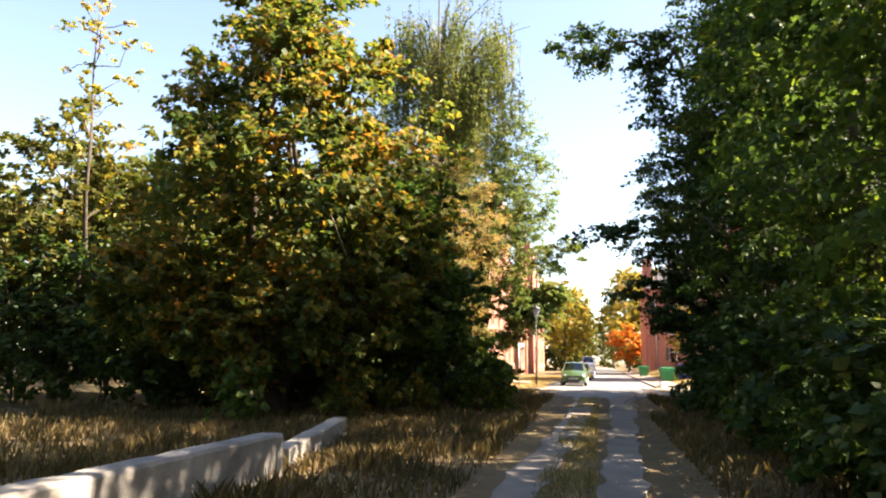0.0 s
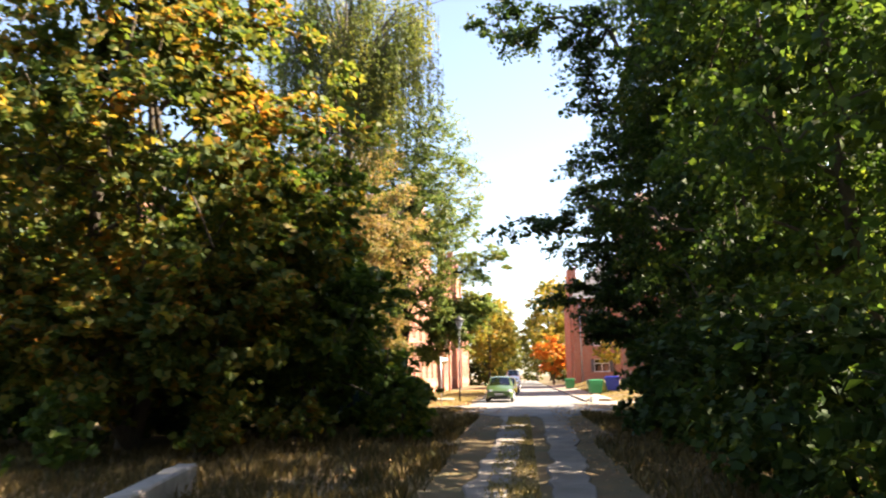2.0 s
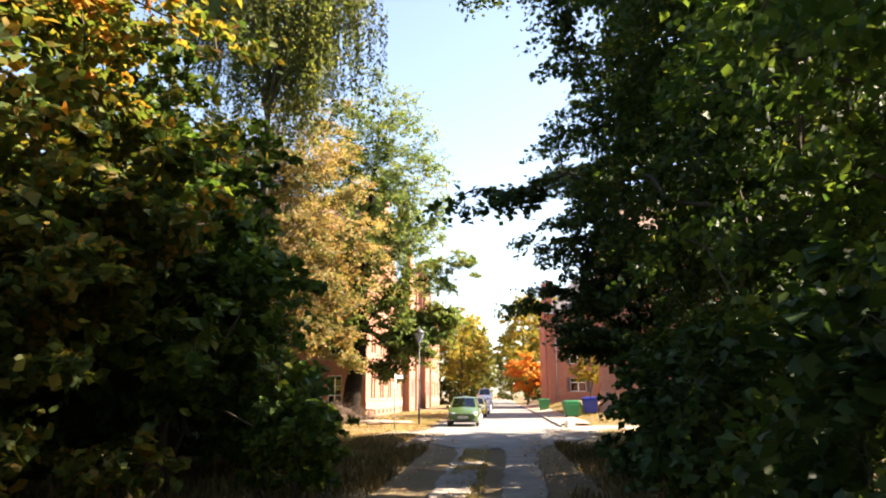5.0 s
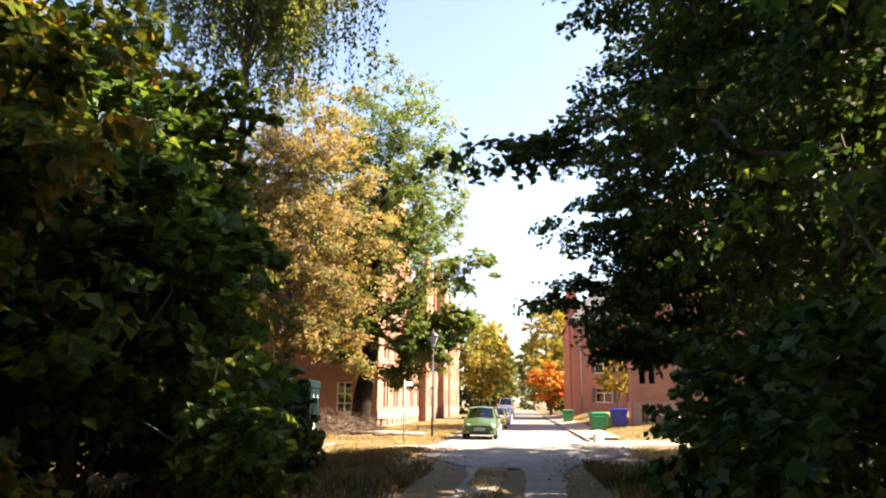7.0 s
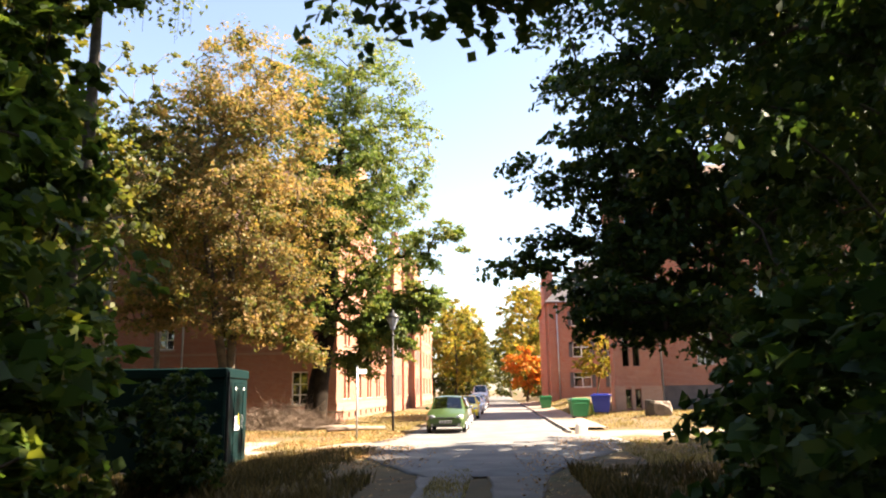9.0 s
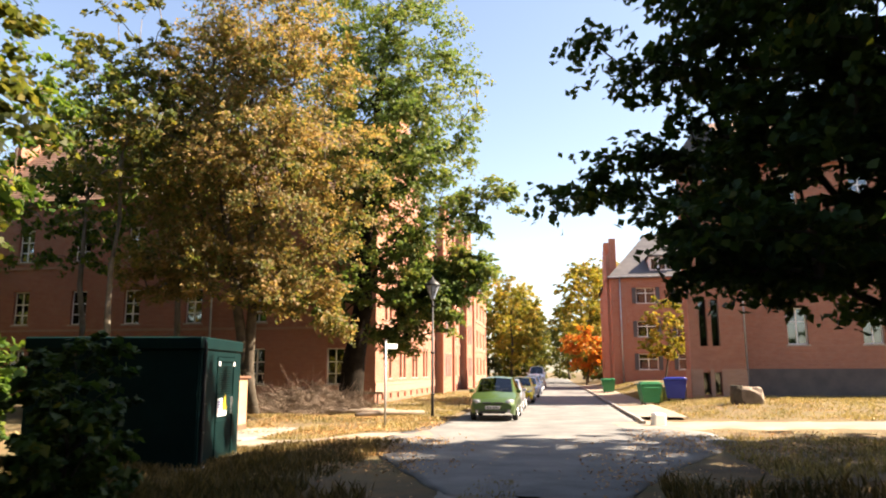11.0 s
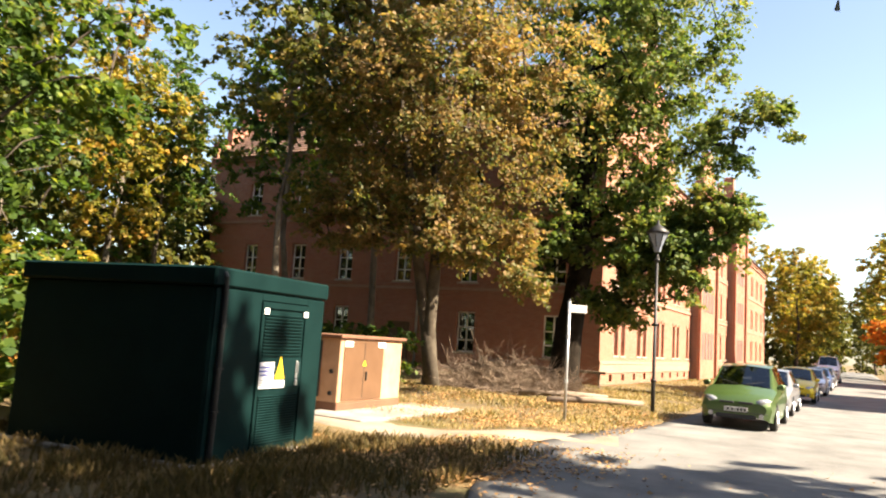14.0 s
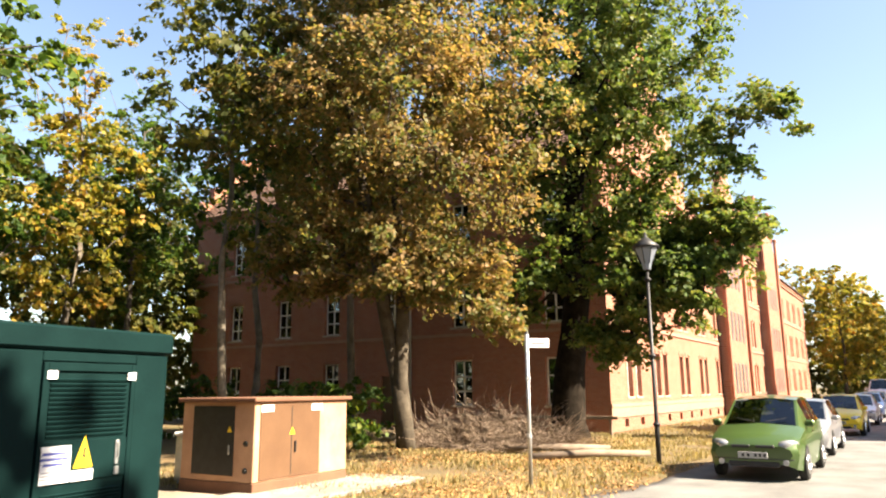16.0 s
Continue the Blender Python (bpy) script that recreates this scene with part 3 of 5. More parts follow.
def brick_block(name, parent, lo, hi, material=None, bevel=0.0, label=""):
    bm = B()
    box(bm, lo, hi, bevel)
    return part(name, bm, material or brick_along_y, parent, label)


def barracks():
    """The long three-storey brick building on the far side of the verge."""
    h = thing("brick_building", (0, 0, 0), "long three-storey red brick building with tiled roof and stone sills", "building")
    X, Y0, Y1, X0, EAVE = -8.2, 55.4, 124.0, -35.2, 12.6
    floors = (1.45, 5.0, 8.75)
    # east side: pairs of narrow windows
    holes, spots = [], []
    narrow = window_meshes(0.72, 2.05, (0.62,), key="y")
    for i in range(15):
        y = 58.6 + i * 4.35
        for q in (-0.62, 0.62):
            for z in floors:
                holes.append((y + q - 0.36 - Y0, z, y + q + 0.36 - Y0, z + 2.05))
                spots.append((y + q, z))
    for i in range(30):
        y = 57.0 + i * 2.175
        holes.append((y - Y0, 0.18, y + 0.5 - Y0, 0.52))
    facade("east_wall", h, (X, Y0, 0), (0, 1, 0), (1, 0, 0), Y1 - Y0, EAVE, holes, brick_along_y)
    for y, z in spots:
        put_window(h, narrow, (X - 0.2, y, z), 90)
    for z in (1.02, 4.55, 8.3):
        brick_block("string_course", h, (X + 0.003, Y0 - 0.05, z), (X + 0.07, Y1, z + 0.16), pale_along_y)
    brick_block("plinth", h, (X + 0.004, Y0 - 0.06, 0.6), (X + 0.05, Y1, 1.0), pale_along_y)
    brick_block("cornice", h, (X + 0.003, Y0 - 0.15, EAVE - 0.5), (X + 0.14, Y1 + 0.1, EAVE - 0.3), pale_along_y)
    brick_block("cornice", h, (X + 0.003, Y0 - 0.2, EAVE - 0.3), (X + 0.22, Y1 + 0.1, EAVE), brick_along_y)
    # two stair bays with stepped gables
    for y, w in ((80.0, 7.0), (97.0, 7.5)):
        bm = B()
        box(bm, (X + 0.01, y - w / 2, 0), (X + 0.55, y + w / 2, EAVE + 1.2))
        for s in range(5):
            q = w / 2 * (1 - s / 5)
            box(bm, (X + 0.01, y - q, EAVE + 1.2 + s * 0.75), (X + 0.55, y + q, EAVE + 1.95 + s * 0.75))
        bay = part("gable_bay", bm, brick_along_y, h)
        for sgn in (-1, 1):
            bm = B()
            box(bm, (X + 0.56, y + sgn * w / 2 - 0.35, 0), (X + 0.78, y + sgn * w / 2 + 0.35, EAVE + 3.0), 0.03)
            box(bm, (X + 0.5, y + sgn * w / 2 - 0.45, EAVE + 3.0), (X + 0.84, y + sgn * w / 2 + 0.45, EAVE + 3.25), 0.03)
            part("pier", bm, brick_along_y, bay)
        for z in floors:
            for q in (-1.7, -0.5, 0.7, 1.9):
                bm = B()
                box(bm, (X + 0.553, y + q - 0.3, z), (X + 0.575, y + q + 0.3, z + 2.0))
                part("blind_window", bm, slate, bay)
    # a pinnacle chimney
    for y in (93.2, 100.8):
        brick_block("pinnacle", h, (X - 0.5, y - 0.4, EAVE), (X + 0.4, y + 0.4, EAVE + 6.0), brick_along_y, 0.05)
    # south side, in shade
    holes, spots = [], []
    cross = window_meshes(1.08, 2.1, (0.62, 0.3), key="x")
    for x in (-10.6, -15.45, -19.6, -23.7, -27.3, -31.3):
        for z in (1.1, 4.75, 8.75):
            if x == -19.6 and z < 2:
                continue
            holes.append((x - 0.54 - X0, z, x + 0.54 - X0, z + 2.1))
            spots.append((x, z))
    holes.append((-20.3 - X0, 0.2, -18.9 - X0, 2.5))
    facade("south_wall", h, (X0, Y0 - 0.004, 0), (1, 0, 0), (0, -1, 0), X - X0 - 0.003, EAVE, holes, brick_along_x)
    for x, z in spots:
        put_window(h, cross, (x, Y0 + 0.2, z), 0)
    bm = B()
    box(bm, (-20.28, Y0 + 0.12, 0.2), (-18.92, Y0 + 0.2, 2.5))
    box(bm, (-20.1, Y0 + 0.09, 0.4), (-19.65, Y0 + 0.12, 2.2), 0.01)
    box(bm, (-19.55, Y0 + 0.09, 0.4), (-19.1, Y0 + 0.12, 2.2), 0.01)
    part("door", bm, brown_door, h)
    for z in (4.3, 8.25):
        brick_block("string_course", h, (X0, Y0 - 0.07, z), (X - 0.05, Y0 - 0.003, z + 0.16), pale_along_x)
    brick_block("cornice", h, (X0, Y0 - 0.2, EAVE - 0.3), (X - 0.05, Y0 - 0.003, EAVE), brick_along_x)
    bm = B()
    tube(bm, [(-18.4, Y0 - 0.12, 0), (-18.4, Y0 - 0.12, EAVE - 0.4)], [0.07, 0.07], 8)
    part("drainpipe", bm, zinc, h, smooth=True)
    facade("west_wall", h, (X0, Y0 + 0.3, 0), (0, 1, 0), (-1, 0, 0), Y1 - Y0 - 0.3, EAVE, [], brick_along_y)
    facade("north_wall", h, (X0 + 0.3, Y1, 0), (1, 0, 0), (0, 1, 0), X - X0 - 0.6, EAVE, [], brick_along_x)
    for z in (0.7, 4.4, 8.2):
        brick_block("floor_slab", h, (X0 + 0.35, Y0 + 0.35, z), (X - 0.35, Y1 - 0.35, z + 0.2), dark_plinth)
    # roof with tile courses
    D, RZ = 13.0, 6.5
    roof("roof", h, (X0, Y0), (X, Y0 + D), EAVE, 0.3, RZ, 0, roof_tile, 0.0, "brown tiled roof of the end wing")
    tile_rows(h, (X0 - 0.2, Y0 - 0.3, EAVE), (X + 0.2, Y0 - 0.3, EAVE), (X + 0.2, Y0 + D / 2, EAVE + RZ), (X0 - 0.2, Y0 + D / 2, EAVE + RZ), 30, roof_tile)
    roof("roof", h, (X0, Y0 + D), (X, Y1), EAVE + 0.02, 0.3, RZ - 0.4, 1, roof_tile, 6.0, "brown tiled roof")
    XM = (X0 + X) / 2
    tile_rows(h, (X + 0.3, Y0 + D, EAVE), (X + 0.3, Y1 + 0.3, EAVE), (XM, Y1 - 5.7, EAVE + RZ - 0.4), (XM, Y0 + D + 5.7, EAVE + RZ - 0.4), 32, roof_tile)
    # stepped gables of the end wing
    for xa, xb in ((X0 - 0.32, X0 + 0.2), (X - 0.2, X + 0.32)):
        bm = B()
        for s in range(6):
            box(bm, (xa, Y0 - 0.25 + 1.12 * s, EAVE - (0.5 if s == 0 else 0.0) + 1.25 * s), (xb, Y0 + D + 0.25 - 1.12 * s, EAVE + 1.25 * (s + 1)))
        part("stepped_gable", bm, brick_along_y, h)
    for x, y, z in ((-26.5, 63.0, 20.5), (-14.0, 76, 19.8)):
        bm = B()
        box(bm, (x - 0.5, y - 0.5, EAVE - 0.4), (x + 0.5, y + 0.5, z), 0.02)
        box(bm, (x - 0.6, y - 0.6, z), (x + 0.6, y + 0.6, z + 0.15), 0.03)
        part("chimney", bm, brick_along_x, h)


def corner_house():
    """The tall brick building behind the lawn, beside the footpath."""
    h = thing("brick_building", (0.5, 0, 0), "tall red brick building with pale plinth and narrow paired windows", "building")
    z0, top = 0.0, 14.2
    # projecting bay
    holes = []
    for z in (3.2, 7.6, 11.6):
        for x in (0.55, 1.2):
            holes.append((x, z, x + 0.42, z + (2.6 if z < 4 else 2.2)))
    for x in (0.62, 1.22):
        holes.append((x, 0.55, x + 0.36, 1.75))
    bay = facade("bay_wall", h, (9.0, 56.6, z0), (1, 0, 0), (0, -1, 0), 2.9, top, holes, brick_along_x, 0.35)
    for a, z0_, b, z1_ in holes:
        bm = B()
        box(bm, (9.0 + a + 0.01, 56.85, z0_ + 0.01), (9.0 + b - 0.01, 56.88, z1_ - 0.01))
        part("pane", bm, window_glass, bay)
    for a, b in ((8.97, 9.6), (9.99, 10.21), (10.59, 11.93)):
        brick_block("plinth", h, (a, 56.54, -0.2), (b, 56.597, 1.95), pale_along_x)
    brick_block("plinth", h, (8.94, 56.54, -0.2), (8.997, 58.1, 1.95), pale_along_y)
    facade("bay_side", h, (9.0, 56.95, z0), (0, 1, 0), (-1, 0, 0), 1.2, top, [], brick_along_y)
    facade("bay_back", h, (9.3, 58.45, z0), (1, 0, 0), (0, 1, 0), 2.6, top, [], brick_along_x)
    facade("west_wall", h, (11.95, 58.5, z0), (0, 1, 0), (-1, 0, 0), 13.4, 14.0, [], brick_along_y)
    facade("bay_return", h, (11.9, 56.95, z0), (0, 1, 0), (1, 0, 0), 1.2, top, [], brick_along_y)
    # main wall
    holes, spots = [], []
    for x in (15.2, 19.2, 23.2, 27.2):
        for z in (3.3, 7.2, 11.2):
            holes.append((x - 0.55 - 11.95, z, x + 0.55 - 11.95, z + 2.1))
            spots.append((x, z))
    facade("south_wall", h, (11.95, 58.2, z0), (1, 0, 0), (0, -1, 0), 20.0, 14.0, holes, brick_along_x)
    win = window_meshes(1.1, 2.1, (0.62,), key="x")
    for x, z in spots:
        put_window(h, win, (x, 58.4, z), 0)
    brick_block("plinth", h, (11.96, 58.14, -0.2), (31.9, 58.197, 1.95), dark_plinth)
    facade("east_wall", h, (31.95, 58.5, z0), (0, 1, 0), (1, 0, 0), 13.4, 14.0, [], brick_along_y)
    facade("north_wall", h, (12.25, 72.2, z0), (1, 0, 0), (0, 1, 0), 19.4, 14.0, [], brick_along_x)
    for z in (2.0, 6.0, 10.0):
        brick_block("floor_slab", h, (12.4, 58.6, z), (31.6, 71.8, z + 0.2), dark_plinth)
    bm = B()
    tube(bm, [(12.3, 58.05, 0.1), (12.3, 58.05, 13.8)], [0.07, 0.07], 8)
    part("drainpipe", bm, zinc, h, smooth=True)
    roof("roof", h, (11.95, 58.2), (31.95, 72.2), 14.0, 0.3, 5.0, 0, roof_tile, 0.6, "brown tiled roof")
    roof("bay_roof", h, (9.0, 56.6), (11.9, 58.4), 14.2, 0.2, 2.2, 1, slate, 0.3, "slate roof")


def far_house():
    """The three-storey house with dormers further along the street."""
    h = thing("brick_building", (0, 0, 0), "three-storey red brick house with slate roof and white dormer", "building")
    X0, X1, Y0, Y1, EAVE = 7.9, 24.0, 90.0, 108.0, 11.4
    holes, spots = [], []
    for x in (11.35, 15.2, 19.0):
        for z in (2.0, 5.3, 8.7):
            holes.append((x - 0.95 - X0, z, x + 0.95 - X0, z + 1.6))
            spots.append((x, z))
    facade("south_wall", h, (X0, Y0, 0), (1, 0, 0), (0, -1, 0), X1 - X0, EAVE, holes, brick_along_x)
    win = window_meshes(1.9, 1.6, (0.66,), key="x")
    for x, z in spots:
        put_window(h, win, (x, Y0 + 0.2, z), 0)
        for q in (-1.18, 1.18):
            bm = B()
            box(bm, (x + q - 0.2, Y0 - 0.05, z - 0.02), (x + q + 0.2, Y0 - 0.004, z + 1.62), 0.01)
            part("shutter", bm, slate, h)
    facade("west_wall", h, (X0, Y0 + 0.3, 0), (0, 1, 0), (-1, 0, 0), Y1 - Y0 - 0.3, EAVE, [(y, z, y + 0.9, z + 1.7) for y in (2, 6, 10, 14) for z in (2, 5.3, 8.7)], brick_along_y)
    win = window_meshes(0.9, 1.7, (0.66,), key="y")
    for y in (2, 6, 10, 14):
        for z in (2, 5.3, 8.7):
            put_window(h, win, (X0 + 0.2, Y0 + 0.3 + y + 0.45, z), -90)
    facade("east_wall", h, (X1, Y0 + 0.3, 0), (0, 1, 0), (1, 0, 0), Y1 - Y0 - 0.3, EAVE, [], brick_along_y)
    facade("north_wall", h, (X0 + 0.3, Y1, 0), (1, 0, 0), (0, 1, 0), X1 - X0 - 0.6, EAVE, [], brick_along_x)
    for z in (1.2, 4.6, 8.0):
        brick_block("floor_slab", h, (X0 + 0.4, Y0 + 0.4, z), (X1 - 0.4, Y1 - 0.4, z + 0.2), dark_plinth)
    bm = B()
    tube(bm, [(X0 + 0.9, Y0 - 0.1, 0.6), (X0 + 0.9, Y0 - 0.1, EAVE)], [0.07, 0.07], 8)
    part("drainpipe", bm, zinc, h, smooth=True)
    bm = B()
    box(bm, (X0 - 0.3, Y0 - 0.32, EAVE - 0.05), (X1, Y0 - 0.16, EAVE + 0.08), 0.02)
    part("gutter", bm, zinc, h)
    roof("roof", h, (X0, Y0), (X1, Y1), EAVE, 0.3, 6.0, 0, slate, 5.0, "dark slate hipped roof")
    # gable over the street side
    bm = B()
    box(bm, (X0 - 0.25, Y0 + 2.0, 0.3), (X0 + 0.3, Y0 + 8.0, 13.6))
    for s in range(4):
        box(bm, (X0 - 0.25, Y0 + 2.0 + 0.7 * s, 13.6 + 0.55 * s), (X0 + 0.3, Y0 + 8.0 - 0.7 * s, 14.15 + 0.55 * s))
    part("gable", bm, brick_along_y, h)
    brick_block("chimney", h, (X0 + 0.1, Y0 + 1.6, 12), (X0 + 0.8, Y0 + 2.3, 15.8), brick_along_x, 0.03)
    # dormer
    bm = B()
    box(bm, (12.0, Y0 + 0.9, 11.9), (15.3, Y0 + 4.0, 13.6), 0.02)
    dormer = part("dormer", bm, white_paint, h, "white timber dormer")
    bm = B()
    box(bm, (11.8, Y0 + 0.7, 13.61), (15.5, Y0 + 4.5, 13.8), 0.02)
    part("dormer_roof", bm, slate, dormer)
    for x in (12.15, 12.95, 13.75, 14.55):
        bm = B()
        box(bm, (x, Y0 + 0.87, 12.3), (x + 0.6, Y0 + 0.897, 13.4))
        part("pane", bm, car_glass, dormer)


barracks()
corner_house()
far_house()


# ---- street furniture and cabinets ----
def green_cabinet():
    """The walk-in transformer cabinet: its door side faces the street."""
    root = thing("transformer_cabinet", (-5.72, 30.75, 0), "dark green metal transformer cabinet with louvred door and warning sign", "cabinet", turn=8.0)
    # local: x towards the street, y along the door side
    W, D, H = 1.47, 3.75, 2.56
    bm = B()
    box(bm, (-D, -W, -0.4), (0, W, H - 0.28), 0.02)
    part("body", bm, green_metal, root)
    bm = B()
    box(bm, (-D - 0.06, -W - 0.06, H - 0.28), (0.06, W + 0.06, H), 0.03)
    part("roof", bm, green_metal, root)
    bm = B()
    box(bm, (0.003, -W + 0.02, -0.3), (0.03, -0.375, H - 0.3), 0.006)
    box(bm, (0.003, 0.935, -0.3), (0.03, W - 0.02, H - 0.3), 0.006)
    box(bm, (0.003, -0.37, 2.15), (0.03, 0.93, H - 0.3), 0.006)
    part("front_panel", bm, green_metal, root)
    bm = B()
    box(bm, (0.003, -0.7, 0.1), (0.02, 0.96, 1.98), 0.004)
    door = part("door", bm, green_metal, root)
    door.matrix_basis = Matrix.LocRotScale((0, 0.18, -0.24), None, (1, 0.771, 1.2))
    for what, lo, hi in (("door_stile", (0.02, -0.7, 0.1), (0.05, -0.62, 1.98)), ("door_stile", (0.02, 0.88, 0.1), (0.05, 0.96, 1.98)),
                         ("top_rail", (0.02, -0.62, 1.9), (0.05, 0.88, 1.98)), ("middle_rail", (0.02, -0.62, 0.86), (0.04, 0.88, 1.24))):
        bm = B()
        box(bm, lo, hi, 0.004)
        part(what, bm, green_metal, door)
    bm = B()
    box(bm, (-0.004, -0.56, -0.012), (0.016, 0.8, 0.012))
    me = mesh_of("slat", bm, green_metal)
    for i in range(32):
        z = 0.16 + 0.033 * i if i < 19 else 1.29 + 0.044 * (i - 19)
        if 0.84 < z < 1.27:
            continue
        ob = part("slat", me, None, door)
        ob.matrix_basis = pose(0.026, 0, z, 0, 32, 0)
    for y in (-0.64, 0.8):
        bm = B()
        box(bm, (0.051, y, 1.82), (0.056, y + 0.16, 1.9))
        part("hinge_plate", bm, sticker, door)
    bm = B()
    box(bm, (0.041, -0.66, 0.86), (0.046, -0.13, 1.2))
    s = part("notice", bm, sticker, door, "white notice with blue and grey lines")
    bm = B()
    for i, (a, b) in enumerate(((-0.6, -0.2), (-0.62, -0.16), (-0.58, -0.24))):
        box(bm, (0.0465, a, 1.12 - i * 0.05), (0.048, b, 1.145 - i * 0.05))
    part("print", bm, blue_print, s)
    bm = B()
    for i in range(3):
        box(bm, (0.0465, -0.6, 0.96 - i * 0.03), (0.048, -0.2, 0.97 - i * 0.03))
    part("print", bm, grey_print, s)
    bm = B()
    box(bm, (0.041, -0.11, 0.86), (0.046, 0.28, 0.96))
    part("notice", bm, sticker, door)
    bm = B()
    f = [bm.verts.new(p) for p in ((0.044, -0.08, 0.98), (0.044, 0.26, 0.98), (0.044, 0.09, 1.28))]
    g = [bm.verts.new(v.co + Vector((0.004, 0, 0))) for v in f]
    bm.faces.new(g)
    for i in range(3):
        bm.faces.new((f[i], f[(i + 1) % 3], g[(i + 1) % 3], g[i]))
    w = part("warning_triangle", bm, yellow_sign, door, "yellow high-voltage warning triangle")
    bm = B()
    pts = ((0.085, 1.17), (0.13, 1.17), (0.1, 1.1), (0.135, 1.1), (0.075, 1.01), (0.09, 1.08), (0.06, 1.08))
    bm.faces.new([bm.verts.new((0.0495, y, z)) for y, z in pts])
    part("bolt_mark", bm, black_print, w)
    bm = B()
    box(bm, (0.041, 0.66, 0.98), (0.06, 0.72, 1.22), 0.004)
    box(bm, (0.06, 0.68, 1.05), (0.085, 0.7, 1.2), 0.004)
    box(bm, (0.041, 0.66, 0.88), (0.065, 0.74, 0.96), 0.006)
    part("handle", bm, steel, door, "steel handle and lock")
    bm = B()
    tube(bm, [(0.065, -1.3, -0.25), (0.065, -1.3, 2.2), (0.065, -1.32, 2.42), (0.03, -1.33, 2.48)], [0.045] * 4, 10)
    for z in (0.5, 1.1, 1.7):
        box(bm, (0.02, -1.36, z), (0.115, -1.24, z + 0.03))
    part("cable_pipe", bm, black_metal, root, smooth=False)
    bm = B()
    box(bm, (-D - 0.15, -W - 0.15, -0.6), (0.12, W + 0.15, -0.2), 0.02)
    part("footing", bm, concrete, root)


def brown_cabinet():
    """The low tan switch cabinet."""
    root = thing("switch_cabinet", (-8.75, 37.85, -0.22), "low tan and brown concrete switch cabinet with flat roof", "cabinet", turn=3.0)
    W, D, H = 1.5, 2.1, 1.8
    bm = B()
    box(bm, (-D, -W, 0.22), (0, W, H), 0.02)
    part("body", bm, tan_panel, root)
    bm = B()
    box(bm, (-D - 0.01, -W - 0.01, -0.1), (0.01, W + 0.01, 0.22), 0.015)
    part("base", bm, brown_base, root)
    bm = B()
    box(bm, (-D - 0.09, -W - 0.09, H), (0.09, W + 0.09, H + 0.09), 0.02)
    part("roof", bm, brown_base, root)
    bm = B()
    box(bm, (0.004, -1.35, 0.26), (0.022, 0.5, H - 0.05), 0.006)
    d = part("door", bm, brown_door, root)
    bm = B()
    box(bm, (0.023, -0.44, 0.3), (0.027, -0.42, H - 0.1))
    part("joint", bm, black_print, d)
    bm = B()
    box(bm, (0.023, -0.34, 0.75), (0.06, -0.3, 0.98), 0.005)
    part("handle", bm, black_metal, d)
    for y in (-1.35, 0.2):
        bm = B()
        box(bm, (0.024, y, H - 0.2), (0.03, y + 0.36, H - 0.06))
        part("sticker", bm, sticker, d)
    bm = B()
    f = [bm.verts.new(p) for p in ((0.028, -0.5, 1.12), (0.028, -0.32, 1.12), (0.028, -0.41, 1.28))]
    bm.faces.new(f)
    part("warning_triangle", bm, yellow_sign, d)
    bm = B()
    box(bm, (-1.75, -W - 0.02, 0.34), (-0.55, -W - 0.004, H - 0.08), 0.006)
    d = part("door", bm, black_metal, root, "dark side door")
    bm = B()
    f = [bm.verts.new(p) for p in ((-0.74, -W - 0.024, 1.2), (-0.6, -W - 0.024, 1.2), (-0.67, -W - 0.024, 1.32))]
    bm.faces.new(f)
    part("warning_triangle", bm, yellow_sign, d)
    bm = B()
    box(bm, (-0.68, -W - 0.05, 0.75), (-0.64, -W - 0.021, 0.95), 0.005)
    part("handle", bm, steel, d)
    for z in (0.45, 0.98):
        bm = B()
        tube(bm, [(-0.22, -W - 0.003, z), (-0.22, -W - 0.03, z)], [0.06, 0.055], 12)
        part("lifting_boss", bm, black_metal, root)
    slab = B()
    box(slab, (-9.1, 35.4, -0.5), (-7.2, 40.3, -0.18), 0.02)
    tagged(part("concrete_slab", slab, concrete), "pale concrete slab in front of the switch cabinet", "slab")
    root = thing("grey_cabinet", (-11.6, 37.2, -0.24), "small light grey cable cabinet behind the switch cabinet", "cabinet", turn=3.0)
    bm = B()
    box(bm, (-0.3, -0.25, 0), (0.3, 0.25, 1.05), 0.02)
    part("body", bm, steel, root)
    bm = B()
    box(bm, (-0.34, -0.29, 1.05), (0.34, 0.29, 1.13), 0.03)
    part("roof", bm, white_paint, root)


def street_sign():
    root = thing("street_sign", (-3.56, 38.35, 0), "galvanised post with small white street name sign on top", "sign")
    bm = B()
    tube(bm, [(0, 0, -0.2), (0, 0, 2.83)], [0.038, 0.036], 12)
    part("post", bm, steel, root, smooth=True)
    for z in (0.95, 2.0):
        bm = B()
        tube(bm, [(0, 0, z - 0.04), (0, 0, z + 0.04)], [0.052, 0.052], 12)
        box(bm, (-0.02, -0.075, z - 0.03), (0.02, -0.04, z + 0.03))
        part("clamp", bm, zinc, root)
    bm = B()
    tube(bm, [(0, 0, 2.83), (0, 0, 2.87)], [0.045, 0.02], 12)
    part("cap", bm, plastic_black, root)
    bm = B()
    box(bm, (0.0, -0.02, 2.56), (0.42, 0.02, 2.74), 0.01)
    plate = part("sign_plate", bm, sticker, root)
    plate.matrix_basis = pose(0, 0, 0, 0, 0, 35)
    for side in (-0.0235, 0.0205):
        bm = B()
        box(bm, (0.07, side, 2.635), (0.35, side + 0.003, 2.665))
        part("lettering", bm, grey_print, plate)


